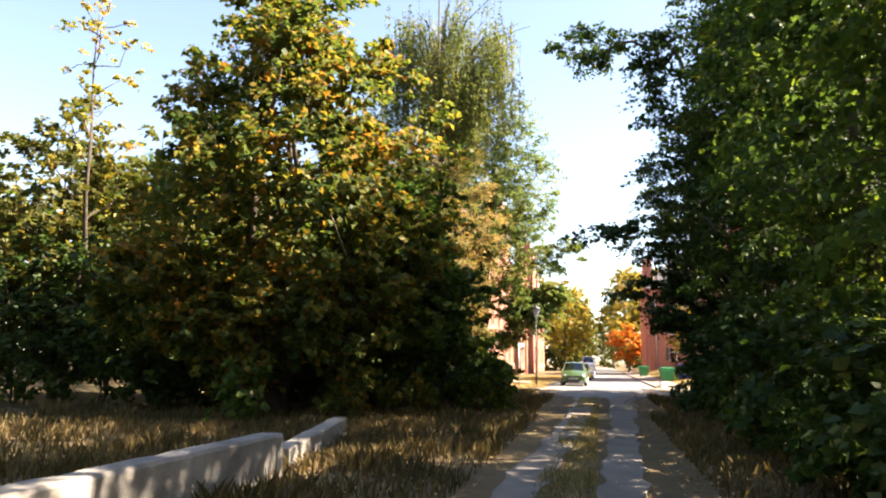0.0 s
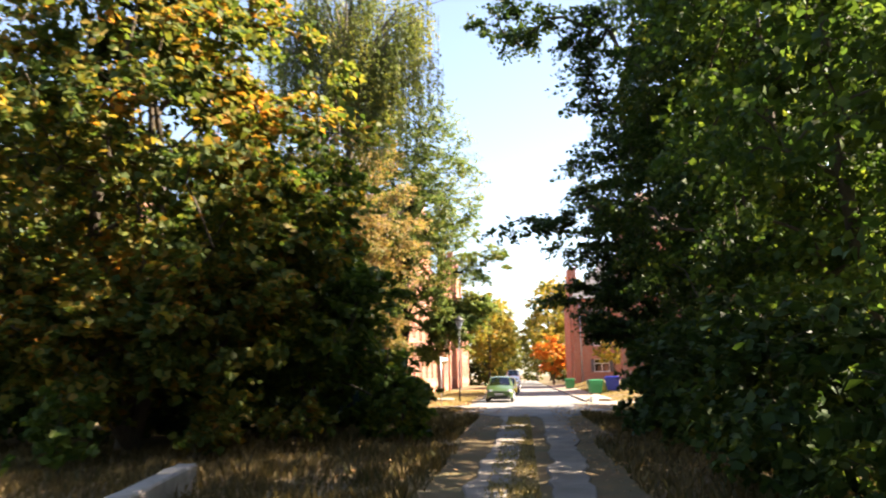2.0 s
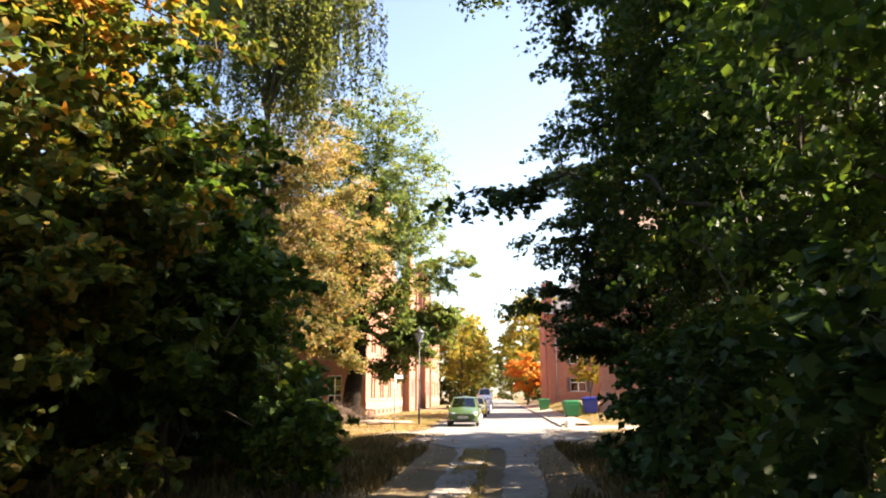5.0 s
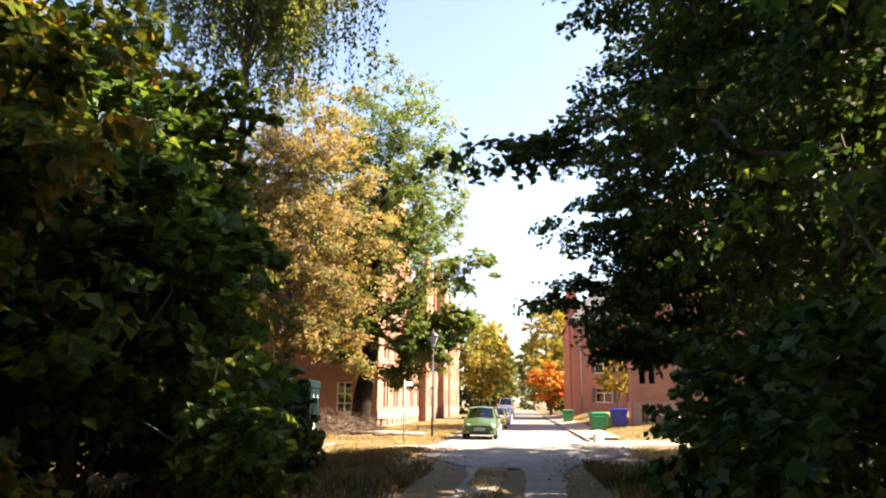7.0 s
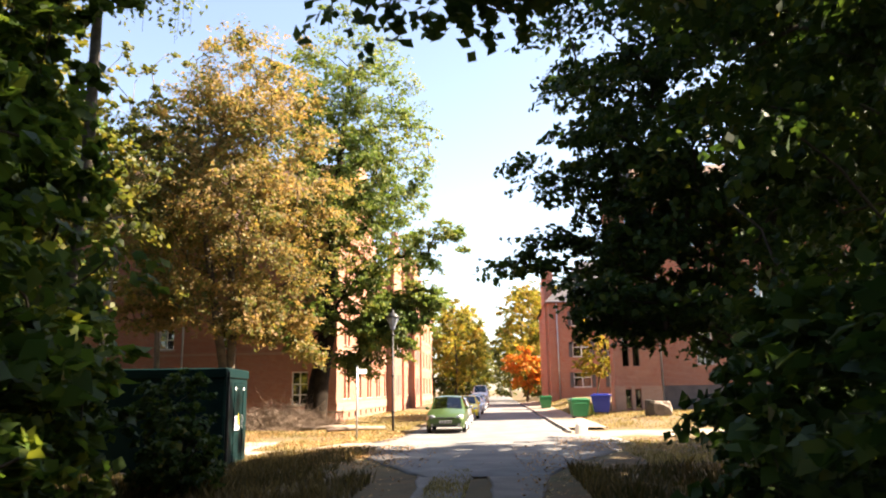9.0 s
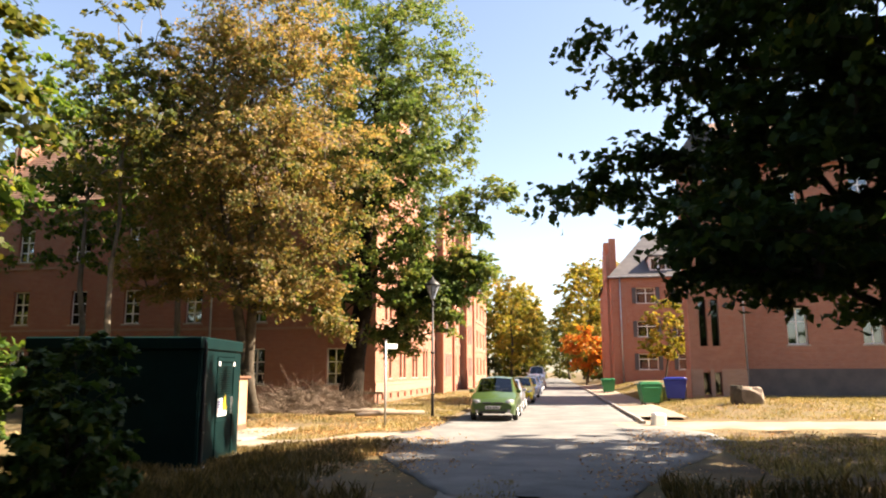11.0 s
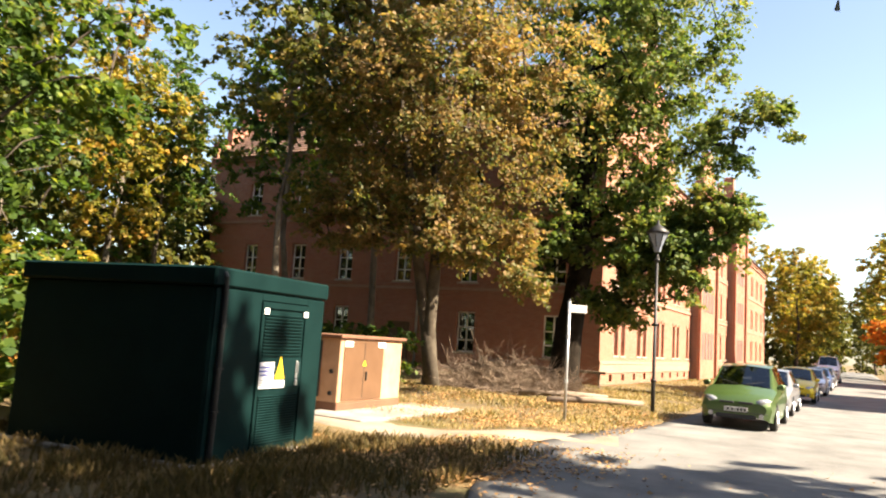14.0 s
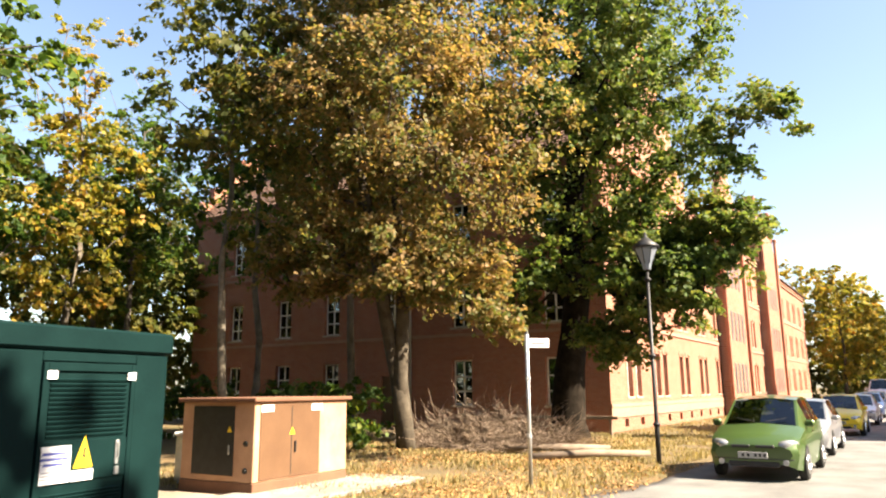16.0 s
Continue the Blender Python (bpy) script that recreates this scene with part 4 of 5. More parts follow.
def street_lamp():
    root = thing("street_lamp", (-2.96, 44.2, 0), "dark metal street lamp with hanging glass lantern head", "street lamp")
    bm = B()
    tube(bm, [(0, 0, -0.2), (0, 0, 0.9), (0, 0, 0.95), (0, 0, 4.75)], [0.062, 0.06, 0.05, 0.04], 12)
    part("pole", bm, black_metal, root, smooth=True)
    for z in (0.92, 2.6, 4.55):
        bm = B()
        tube(bm, [(0, 0, z - 0.05), (0, 0, z), (0, 0, z + 0.05)], [0.07, 0.1, 0.06], 12)
        part("collar", bm, black_metal, root, smooth=True)
    bm = B()
    tube(bm, [(0, 0, 4.8), (0, 0, 4.95), (0, 0, 5.32), (0, 0, 5.36)], [0.1, 0.14, 0.3, 0.3], 8)
    part("lantern_glass", bm, milky, root, "frosted lantern glass")
    bm = B()
    for i in range(8):
        a = 2 * math.pi * i / 8
        tube(bm, [(0.145 * math.cos(a), 0.145 * math.sin(a), 4.94), (0.31 * math.cos(a), 0.31 * math.sin(a), 5.36)], [0.012, 0.012], 5)
    part("lantern_frame", bm, black_metal, root)
    bm = B()
    tube(bm, [(0, 0, 5.36), (0, 0, 5.41), (0, 0, 5.58), (0, 0, 5.66), (0, 0, 5.8)], [0.34, 0.35, 0.15, 0.06, 0.02], 16)
    part("hood", bm, black_metal, root, smooth=True)


def wheelie_bin(at, material, label, turn, s=1.0):
    root = thing("wheelie_bin", (at[0], at[1], rise(*at) + 0.02), label, "bin", "bins on the lawn", turn)
    bm = B()
    lo, hi = [(-0.42, -0.33), (0.42, -0.33), (0.42, 0.33), (-0.42, 0.33)], [(-0.56, -0.44), (0.56, -0.44), (0.56, 0.44), (-0.56, 0.44)]
    a = [bm.verts.new((x * s, y * s, 0.14)) for x, y in lo]
    b = [bm.verts.new((x * s, y * s, 1.05 * s)) for x, y in hi]
    bm.faces.new(a[::-1])
    bm.faces.new(b)
    for i in range(4):
        bm.faces.new((a[i], a[(i + 1) % 4], b[(i + 1) % 4], b[i]))
    bmesh.ops.bevel(bm, geom=bm.edges[:], offset=0.03, segments=2, affect="EDGES")
    part("body", bm, material, root)
    bm = B()
    box(bm, (-0.61 * s, -0.48 * s, 1.055 * s), (0.61 * s, 0.5 * s, 1.12 * s), 0.02)
    box(bm, (-0.5 * s, -0.36 * s, 1.12 * s), (0.5 * s, 0.4 * s, 1.2 * s), 0.04)
    part("lid", bm, material, root)
    for x in (-0.34, 0.34):
        for y in (-0.24, 0.26):
            bm = B()
            tube(bm, [(x * s - 0.03, y * s, 0.08), (x * s + 0.03, y * s, 0.08)], [0.08, 0.08], 12)
            part("wheel", bm, rubber, root)
    bm = B()
    tube(bm, [(-0.4 * s, -0.5 * s, 0.9 * s), (0.4 * s, -0.5 * s, 0.9 * s)], [0.02, 0.02], 6)
    part("grab_bar", bm, material, root)


def rock(name, at, size, label, category, seed, material=concrete, turn=0.0):
    rng = random.Random(seed)
    bm = B()
    bmesh.ops.create_icosphere(bm, subdivisions=3, radius=1.0)
    for v in bm.verts:
        f = 1 + 0.25 * noise.noise(v.co * 1.6 + Vector((seed, 0, 0))) + 0.1 * noise.noise(v.co * 5)
        v.co = Vector((max(-0.8, min(0.8, v.co.x * f)) * size[0], max(-0.8, min(0.8, v.co.y * f)) * size[1], max(-0.8, min(0.75, v.co.z * f)) * size[2]))
    ob = part(name, bm, material, smooth=False)
    ob.matrix_world = pose(at[0], at[1], rise(*at[:2]) + at[2], 0, 0, turn)
    return tagged(ob, label, category)


def bevelled_beam(label, a, b, width, height, lift, seed):
    """A cracked concrete beam lying on the ground from a to b."""
    a, b = Vector(a), Vector(b)
    bm = B()
    n = 14
    rings = []
    way = (b - a).normalized()
    side = Vector((0, 0, 1)).cross(way).normalized()
    up = way.cross(side)
    for i in range(n + 1):
        p = a.lerp(b, i / n)
        chip = 0.02 * noise.noise(Vector((i * 0.8, seed, 0)))
        rings.append([bm.verts.new(p + side * s * (width / 2 + chip) + up * (z * height + chip * (z > 0))) for s, z in ((-1, 0), (1, 0), (1, 0.93), (0.85, 1), (-0.85, 1), (-1, 0.93))])
    for r0, r1 in zip(rings, rings[1:]):
        for i in range(6):
            bm.faces.new((r0[i], r0[(i + 1) % 6], r1[(i + 1) % 6], r1[i]))
    bm.faces.new(rings[0][::-1])
    bm.faces.new(rings[-1])
    bmesh.ops.recalc_face_normals(bm, faces=bm.faces)
    return tagged(part("concrete_beam", bm, concrete), label, "concrete beam", "beams beside the lane")


green_cabinet()
brown_cabinet()
street_sign()
street_lamp()
wheelie_bin((6.85, 53.9), bin_green, "green plastic wheeled rubbish container on the lawn", 8)
wheelie_bin((8.35, 55.2), bin_blue, "blue plastic wheeled rubbish container beside the wall", -6, 1.05)
wheelie_bin((6.3, 76.0), bin_green, "green plastic rubbish container by the pavement", 0, 1.0)
for i, (x, y) in enumerate(((7.6, 55.4), (7.95, 55.5))):
    bm = B()
    bmesh.ops.create_icosphere(bm, subdivisions=2, radius=0.42)
    for v in bm.verts:
        v.co = Vector((v.co.x * 0.55, v.co.y * 0.7, v.co.z * 1.25)) * (1 + 0.2 * noise.noise(v.co * 4 + Vector((i, 0, 0))))
    ob = part("rubbish_sack", bm, bin_yellow, smooth=True)
    ob.matrix_world = pose(x, y, rise(x, y) + 0.45, 0, 6 * i, 0)
    tagged(ob, "full pale yellow rubbish sack leaning by the bins", "rubbish sack", "sacks by the bins")
bm = B()
box(bm, (-0.24, -0.16, -0.05), (0.2, 0.18, 0.42), 0.05)
ob = part("stone_bollard", bm, white_paint)
ob.matrix_world = pose(5.42, 40.15, 0, 3, 4, 20)
tagged(ob, "squat whitewashed stone bollard at the kerb corner", "bollard")
rock("tree_stump", (10.6, 49.4, 0.28), (0.75, 0.6, 0.6), "weathered pale tree stump on the grassy bank", "stump", 5, dead_wood)
rock("tree_stump", (10.1, 49.2, 0.3), (0.35, 0.35, 0.7), "broken dark stump beside the pale stump", "stump", 9, bark)
bevelled_beam("long grey weathered concrete beam lying beside the lane", (-3.05, -3.6, 0.0), (-2.95, 1.2, 0.02), 0.34, 0.58, 0, 2)
bevelled_beam("second grey concrete beam sunk into the grass", (-3.15, 1.9, -0.12), (-3.95, 6.6, -0.02), 0.3, 0.42, 0, 5)
for i, (a, b) in enumerate((((-5.9, 43.2), (-3.5, 45.2)), ((-7.6, 44.9), (-5.0, 46.4)))):
    bm = B()
    tube(bm, [(a[0], a[1], 0.09), ((a[0] + b[0]) / 2, (a[1] + b[1]) / 2 + 0.1, 0.16), (b[0], b[1], 0.13)], [0.11, 0.1, 0.08], 10)
    tagged(part("log", bm, dead_wood, smooth=True), "pale barkless log lying in the grass", "log", "logs on the verge")


def barrier():
    root = thing("low_rail", (-8.9, 53.6, 0), "low timber rail on short posts before the wall", "rail")
    bm = B()
    box(bm, (-2.6, -0.04, 0.62), (1.6, 0.04, 0.74), 0.01)
    part("bar", bm, dead_wood, root)
    for x in (-2.3, -0.5, 1.3):
        bm = B()
        box(bm, (x - 0.05, -0.04, -0.1), (x + 0.05, 0.04, 0.617), 0.01)
        part("post", bm, dead_wood, root)


barrier()


def brush_pile(at, size, n, seed, label, lean=0.5):
    """A heap of cut twigs."""
    rng = np.random.default_rng(seed)
    bm = B()
    for _ in range(n):
        a = rng.random() * 6.283
        q = math.sqrt(rng.random())
        x, y = q * math.cos(a) * size[0], q * math.sin(a) * size[1]
        z = size[2] * (1 - q ** 1.6) * rng.random()
        d = unit(np.array([rng.normal(0, 1), rng.normal(0, 1), rng.normal(0.25, 0.3)])) * rng.uniform(0.5, 1.5)
        p = np.array([x, y, max(z, 0.05)])
        e = p + d
        e[2] = max(e[2], 0.03)
        m = (p + e) / 2 + rng.normal(0, 0.08, 3)
        m[2] = max(m[2], 0.04)
        tube(bm, [p, m, e], [0.009, 0.007, 0.003], 3, False)
    ob = part("brush_pile", bm, dry_twig)
    ob.matrix_world = pose(*at, rise(*at))
    tagged(ob, label, "brush pile", kind="stuff")


brush_pile((-8.9, 46.6), (3.0, 1.7, 1.25), 3000, 3, "heap of cut dry brown twigs and branches")


# ---- vehicles ----
def car(at, turn, label, color, L=4.13, W=0.86, H=1.6, hood=1.0, kind="mpv"):
    root = thing("car", (*at, 0.03), label, "car", "cars parked along the street", turn)
    body_paint = paint("car_paint_" + str(len(bpy.data.materials)), color)
    k = H / 1.6
    box_back = kind == "van"
    rows = [  # y, heights and half-widths at sill, waist, belt, top edge, crown
        (0.0, (0.32, 0.5, 0.6, 0.65, 0.68), (0.58, 0.70, 0.66, 0.52)),
        (0.1, (0.24, 0.5, 0.68, 0.75, 0.79), (0.74, 0.81, 0.76, 0.62)),
        (0.35, (0.2, 0.52, 0.79, 0.85, 0.89), (0.80, 0.855, 0.81, 0.68)),
        (1.0 * hood, (0.2, 0.56, 0.94, 1.0, 1.05), (0.82, 0.86, 0.83, 0.72)),
        (1.78 * hood, (0.2, 0.58, 0.98, 1.50, 1.55), (0.82, 0.86, 0.83, 0.62)),
        (2.35, (0.2, 0.58, 1.0, 1.56, 1.61), (0.82, 0.86, 0.83, 0.61)),
        (2.95, (0.2, 0.58, 1.02, 1.56, 1.61), (0.82, 0.86, 0.83, 0.61)),
        (3.5 if not box_back else 3.95, (0.2, 0.58, 1.03, 1.51, 1.57), (0.82, 0.86, 0.82, 0.60)),
        (3.98 if not box_back else 4.06, (0.24, 0.58, 1.02, 1.10 if not box_back else 1.4, 1.14 if not box_back else 1.45), (0.8, 0.84, 0.8, 0.68)),
        (4.13, (0.34, 0.56, 0.9, 0.96, 0.98), (0.7, 0.78, 0.74, 0.6)),
    ]
    sx, sy = W / 0.86, L / 4.13
    rings = []
    for y, zs, ws in rows:
        z = [q * k if q > 0.3 else q for q in zs]
        right = [Vector((w * sx, y * sy, q)) for w, q in zip(ws, z)]
        rings.append(right + [Vector((0, y * sy, z[4]))] + [Vector((-p.x, p.y, p.z)) for p in right[::-1]])
    bodies, glass = B(), {}
    for i, (r0, r1) in enumerate(zip(rings, rings[1:])):
        for j in range(len(r0) - 1):
            quad = [r0[j], r0[j + 1], r1[j + 1], r1[j]]
            name = None
            if j in (2, 5) and i in (4, 5, 6):
                name = ("side_window", j, i)
            elif j in (3, 4) and i == 3:
                name = ("windscreen", 0, 0)
            elif j in (3, 4) and i == 7:
                name = ("rear_window", 0, 0)
            if name:
                b = glass.setdefault(name, B())
                c = sum(quad, Vector()) / 4
                inner = [c.lerp(p, 0.93 if name[0] == "side_window" else 1.0) for p in quad]
                if name[0] != "side_window":
                    inner = [Vector((p.x * 0.93, *(p.lerp(c, 0.06).yz))) for p in quad]
                else:
                    bodies.faces.new([bodies.verts.new(p) for p in (quad[0], quad[1], inner[1], inner[0])])
                    bodies.faces.new([bodies.verts.new(p) for p in (quad[1], quad[2], inner[2], inner[1])])
                    bodies.faces.new([bodies.verts.new(p) for p in (quad[2], quad[3], inner[3], inner[2])])
                    bodies.faces.new([bodies.verts.new(p) for p in (quad[3], quad[0], inner[0], inner[3])])
                b.faces.new([b.verts.new(p) for p in inner])
                if name[0] != "side_window":
                    edge = (quad[0], inner[0], inner[3], quad[3]) if j == 3 else (quad[1], inner[1], inner[2], quad[2])
                    try:
                        bodies.faces.new([bodies.verts.new(p) for p in edge])
                    except ValueError:
                        pass
            else:
                bodies.faces.new([bodies.verts.new(p) for p in quad])
    for r, flip in ((rings[0], False), (rings[-1], True)):
        bodies.faces.new([bodies.verts.new(p) for p in (r[::-1] if flip else r)])
    floor = [Vector((w * sx, y * sy, 0.3)) for y, w in ((0.1, 0.7), (4.0, 0.72))]
    bodies.faces.new([bodies.verts.new(p) for p in (floor[0], floor[1], Vector((-floor[1].x, floor[1].y, 0.3)), Vector((-floor[0].x, floor[0].y, 0.3)))])
    bmesh.ops.remove_doubles(bodies, verts=bodies.verts, dist=0.002)
    bmesh.ops.recalc_face_normals(bodies, faces=bodies.faces)
    body = part("body", bodies, body_paint, root, smooth=True)
    m = body.modifiers.new("edges", "EDGE_SPLIT")
    m.split_angle = radians(32)
    for (name, *_), b in glass.items():
        bmesh.ops.remove_doubles(b, verts=b.verts, dist=0.05 if name != "side_window" else 0.001)
        b.normal_update()
        for f in b.faces:
            if f.normal.dot(f.calc_center_median() - Vector((0, 2.1 * sy, 0.7 * k))) < 0:
                f.normal_flip()
        part(name, b, car_glass, body)
    # dark cabin
    b = B()
    box(b, (-0.62 * sx, 1.5 * sy, 0.35), (0.62 * sx, 3.4 * sy, 0.95 * k), 0.05)
    for x in (-0.36, 0.36):
        box(b, (x - 0.24, 1.95 * sy, 0.9 * k), (x + 0.24, 2.1 * sy, 1.3 * k), 0.05)
        box(b, (x - 0.14, 1.97 * sy, 1.3 * k), (x + 0.14, 2.07 * sy, 1.47 * k), 0.04)
    part("seats", b, plastic_black, root)
    # front
    b = B()
    box(b, (-0.46 * sx, -0.02, 0.27), (0.46 * sx, 0.06, 0.37), 0.02)
    part("lower_grille", b, plastic_black, body)
    for x in (-0.22, 0.22):
        b = B()
        box(b, (x - 0.17, -0.015, 0.62 * k), (x + 0.17, 0.1, 0.68 * k), 0.015)
        part("grille", b, plastic_black, body)
    b = B()
    box(b, (-0.27, -0.05, 0.43), (0.27, -0.03, 0.545), 0.004)
    plate = part("number_plate", b, plate_white, root)
    for x in (-0.2, -0.1, 0.03, 0.11, 0.19):
        b = B()
        box(b, (x, -0.0535, 0.46), (x + 0.045, -0.0505, 0.515))
        part("plate_bar", b, black_print, plate)
    for sg in (-1, 1):
        b = B()
        bmesh.ops.create_uvsphere(b, u_segments=14, v_segments=8, radius=1.0)
        for v in b.verts:
            v.co = Vector((sg * 0.59 * sx + v.co.x * 0.215, 0.105 + v.co.y * 0.11 + 0.14 * abs(v.co.x) * (1 if v.co.x * sg > 0 else 0), (0.67 + v.co.z * 0.105) * k + 0.03 * v.co.x * sg))
        lamp = part("headlight", b, lamp_clear, body, smooth=True)
        b = B()
        box(b, (sg * 0.68 - 0.09, L - 0.16, 0.7 * k), (sg * 0.68 + 0.09, L - 0.02, 1.0 * k), 0.03)
        part("tail_light", b, tail_red, body)
        b = B()
        box(b, (sg * 0.9 * sx - 0.09, 1.22 * hood, 0.98 * k), (sg * 0.9 * sx + 0.09, 1.34 * hood, 1.12 * k), 0.035)
        part("mirror", b, body_paint, body)
    b = B()
    box(b, (-0.72 * sx, -0.02, 0.41), (0.72 * sx, 0.03, 0.425), 0.003)
    part("bumper_strip", b, plastic_black, body)
    for sg in (-1, 1):
        b = B()
        tube(b, [(sg * 0.58 * sx, -0.01, 0.36), (sg * 0.58 * sx, -0.045, 0.36)], [0.06, 0.055], 12)
        part("fog_light", b, lamp_clear, body)
        b = B()
        box(b, (sg * 0.835 * sx - 0.01, 2.02 * sy, 0.86 * k), (sg * 0.835 * sx + 0.03, 2.16 * sy, 0.885 * k), 0.006)
        part("door_handle", b, body_paint, body)
        b = B()
        tube(b, [(sg * 0.1, 0.98 * hood, 1.07 * k), (sg * 0.5, 1.12 * hood, 1.15 * k)], [0.012, 0.008], 5)
        part("wiper", b, plastic_black, body)
    # wheels
    for sg in (-1, 1):
        for y in (0.78, 3.36):
            x0, x1 = sg * (W - 0.17), sg * (W + 0.012)
            c = (y * sy, 0.3)
            b = B()
            tube(b, [(x0, c[0], c[1]), (x0 + sg * 0.02, c[0], c[1]), (x1 - sg * 0.02, c[0], c[1]), (x1, c[0], c[1])], [0.27, 0.3, 0.3, 0.27], 24)
            wheel = part("wheel", b, rubber, root, smooth=False)
            b = B()
            tube(b, [(x1 - sg * 0.01, c[0], c[1]), (x1 + sg * 0.012, c[0], c[1])], [0.2, 0.18], 20)
            for s in range(5):
                a = 2 * math.pi * s / 5
                tube(b, [(x1 + sg * 0.012, c[0], c[1]), (x1 + sg * 0.02, c[0] + 0.17 * math.cos(a), c[1] + 0.17 * math.sin(a))], [0.03, 0.02], 5)
            part("rim", b, alloy, wheel)
            b = B()
            n = 18
            q = [((y * sy) + r * math.cos(math.pi * s / n), 0.3 + r * math.sin(math.pi * s / n)) for r in (0.3, 0.36) for s in range(n + 1)]
            xa = sg * (W + 0.004)
            vs = [b.verts.new((xa, *p)) for p in q]
            for s in range(n):
                b.faces.new((vs[s], vs[s + 1], vs[n + 2 + s], vs[n + 1 + s]))
            part("wheel_arch", b, plastic_black, body)
    return root


car((-0.25, 41.3), 0, "light metallic green compact people carrier parked at the roadside", (0.055, 0.1, 0.026))
car((-0.3, 47.2), 0, "silver grey estate car parked behind the green car", (0.22, 0.225, 0.24), 4.3, 0.85, 1.45, 1.1)
car((-0.05, 56.6), 0, "bright yellow small car parked in the row", (0.85, 0.6, 0.025), 3.9, 0.82, 1.5)
car((0.0, 65.5), 0, "white saloon car parked in the row", (0.75, 0.76, 0.77), 4.3, 0.86, 1.42, 1.1)
car((0.0, 74.5), 0, "dark blue car parked in the row", (0.04, 0.07, 0.16), 4.2, 0.86, 1.45, 1.1)
car((-0.1, 97.0), 0, "tall white delivery van parked in the row", (0.78, 0.79, 0.8), 5.2, 0.98, 2.45, 0.8, "van")
car((0.0, 82.0), 0, "dark grey estate car parked in the row", (0.06, 0.065, 0.07), 4.4, 0.87, 1.48, 1.1)


# ---- trees and shrubs ----
# beside the lane, on the side of the beams
tree("broad maple turning yellow and orange at the lane", (-7.9, 11.8), 14.5, (0.1, 0, 7.2), (4.5, 4.2, 6.4), leaf_maple, clumps=330, per=150, spread=0.66, size=0.16, trunk=0.2, seed=11, stems=3, flat=0.6, hollow=0.3, taper=0.35, lobes=(((2.8, -1.2, 3.4), (1.8, 1.8, 1.6), 46), ((0.4, -2.4, 2.6), (2.6, 1.2, 1.3), 46), ((-2.6, -2.4, 3.6), (1.6, 1.2, 1.8), 30), ((3.9, -0.4, 5.0), (1.2, 1.4, 1.2), 20)))
tree("young maple with low branches at the lane", (-4.6, 14.8), 6.6, (0.3, 0.2, 3.3), (2.3, 2.4, 2.7), leaf_lime, clumps=130, per=120, spread=0.6, size=0.16, trunk=0.08, seed=12, stems=3, hollow=0.2, flat=0.3, taper=0.3)
tree("dark leafy lime tree beside the lane", (-8.2, 18.5), 12.0, (0.3, 0, 5.6), (3.4, 3.4, 5.2), leaf_lime, clumps=230, per=130, spread=0.7, size=0.15, trunk=0.18, seed=13, hollow=0.2, taper=0.3, lobes=(((3.3, 0.7, 6.8), (1.4, 1.4, 2.6), 60),))
tree("dark leafy tree close to the lane", (-9.6, 22.8), 12.0, (0.3, 0, 6.4), (3.7, 2.4, 5.6), leaf_olive, clumps=260, per=140, spread=0.7, size=0.14, trunk=0.17, seed=14, hollow=0.2, taper=0.3)
tree("leafy green shrub at the edge of the lane", (-1.9, 14.2), 2.2, (0, 0, 1.0), (0.75, 0.8, 1.0), leaf_lime, clumps=50, per=90, spread=0.35, size=0.12, trunk=0.03, seed=15, stems=3, category="shrub")
tree("leafy green shrub with large leaves at the lane", (-4.0, 18.2), 3.2, (0, 0, 1.5), (1.2, 1.3, 1.6), leaf_lime, clumps=80, per=90, spread=0.45, size=0.15, trunk=0.03, seed=16, stems=3, category="shrub")
tree("green shrub at the edge of the lane before the cabinet", (-3.9, 22.9), 1.8, (0, 0, 0.85), (0.65, 0.65, 0.85), leaf_dark, clumps=36, per=90, spread=0.34, size=0.1, trunk=0.03, seed=17, stems=3, category="shrub")
tree("sparse green shrub before the cabinet", (-4.5, 23.8), 2.5, (0, 0, 1.3), (0.7, 0.5, 1.1), leaf_dark, clumps=40, per=90, spread=0.32, size=0.1, trunk=0.014, seed=26, stems=3, category="shrub")
tree("dark undergrowth with drooping leaves behind the lane", (-6.6, 21.8), 3.4, (0, 0, 1.6), (1.9, 1.9, 1.8), leaf_dark, clumps=90, per=90, spread=0.5, size=0.13, trunk=0.03, seed=18, stems=3, category="shrub")
for i, (x, y, h, r) in enumerate(((-12.2, 12.6, 5.6, 2.3), (-15.2, 13.8, 6.2, 2.6), (-8.2, 15.6, 3.0, 2.2), (-12.2, 16.5, 5.2, 2.7), (-18.6, 13.6, 6.4, 2.7), (-9.8, 20.2, 3.6, 2.3), (-8.6, 24.6, 3.2, 1.6))):
    tree("dark shrub in the shade behind the beams", (x, y), h, (0, 0, h * 0.47), (r, r, h * 0.52), leaf_dark, clumps=105, per=100, spread=0.65, size=0.14, trunk=0.04, seed=150 + i, stems=4, hollow=0.3, category="shrub", group="shrubs behind the beams")
for i, (x, y, h) in enumerate(((-7.1, 8.2, 1.7), (-5.4, 10.0, 1.4), (-4.0, 12.0, 1.2))):
    tree("low sapling with pale green leaves among the grass", (x, y), h, (0, 0, h * 0.6), (0.7, 0.6, h * 0.4), leaf_maple if i else leaf_lime, clumps=20, per=44, spread=0.3, size=0.13, trunk=0.014, seed=20 + 5 * i, stems=2, category="shrub", group="saplings at the lane")
weeping_tree("tall birch with long hanging twigs", (-5.6, 21.2), 20, (0.9, -0.6, 14.8), (4.3, 2.8, 3.6), leaf_birch, pale_bark, 1400, 36, 0.066, 0.13, 21, (2.4, 6.4), 9.0)
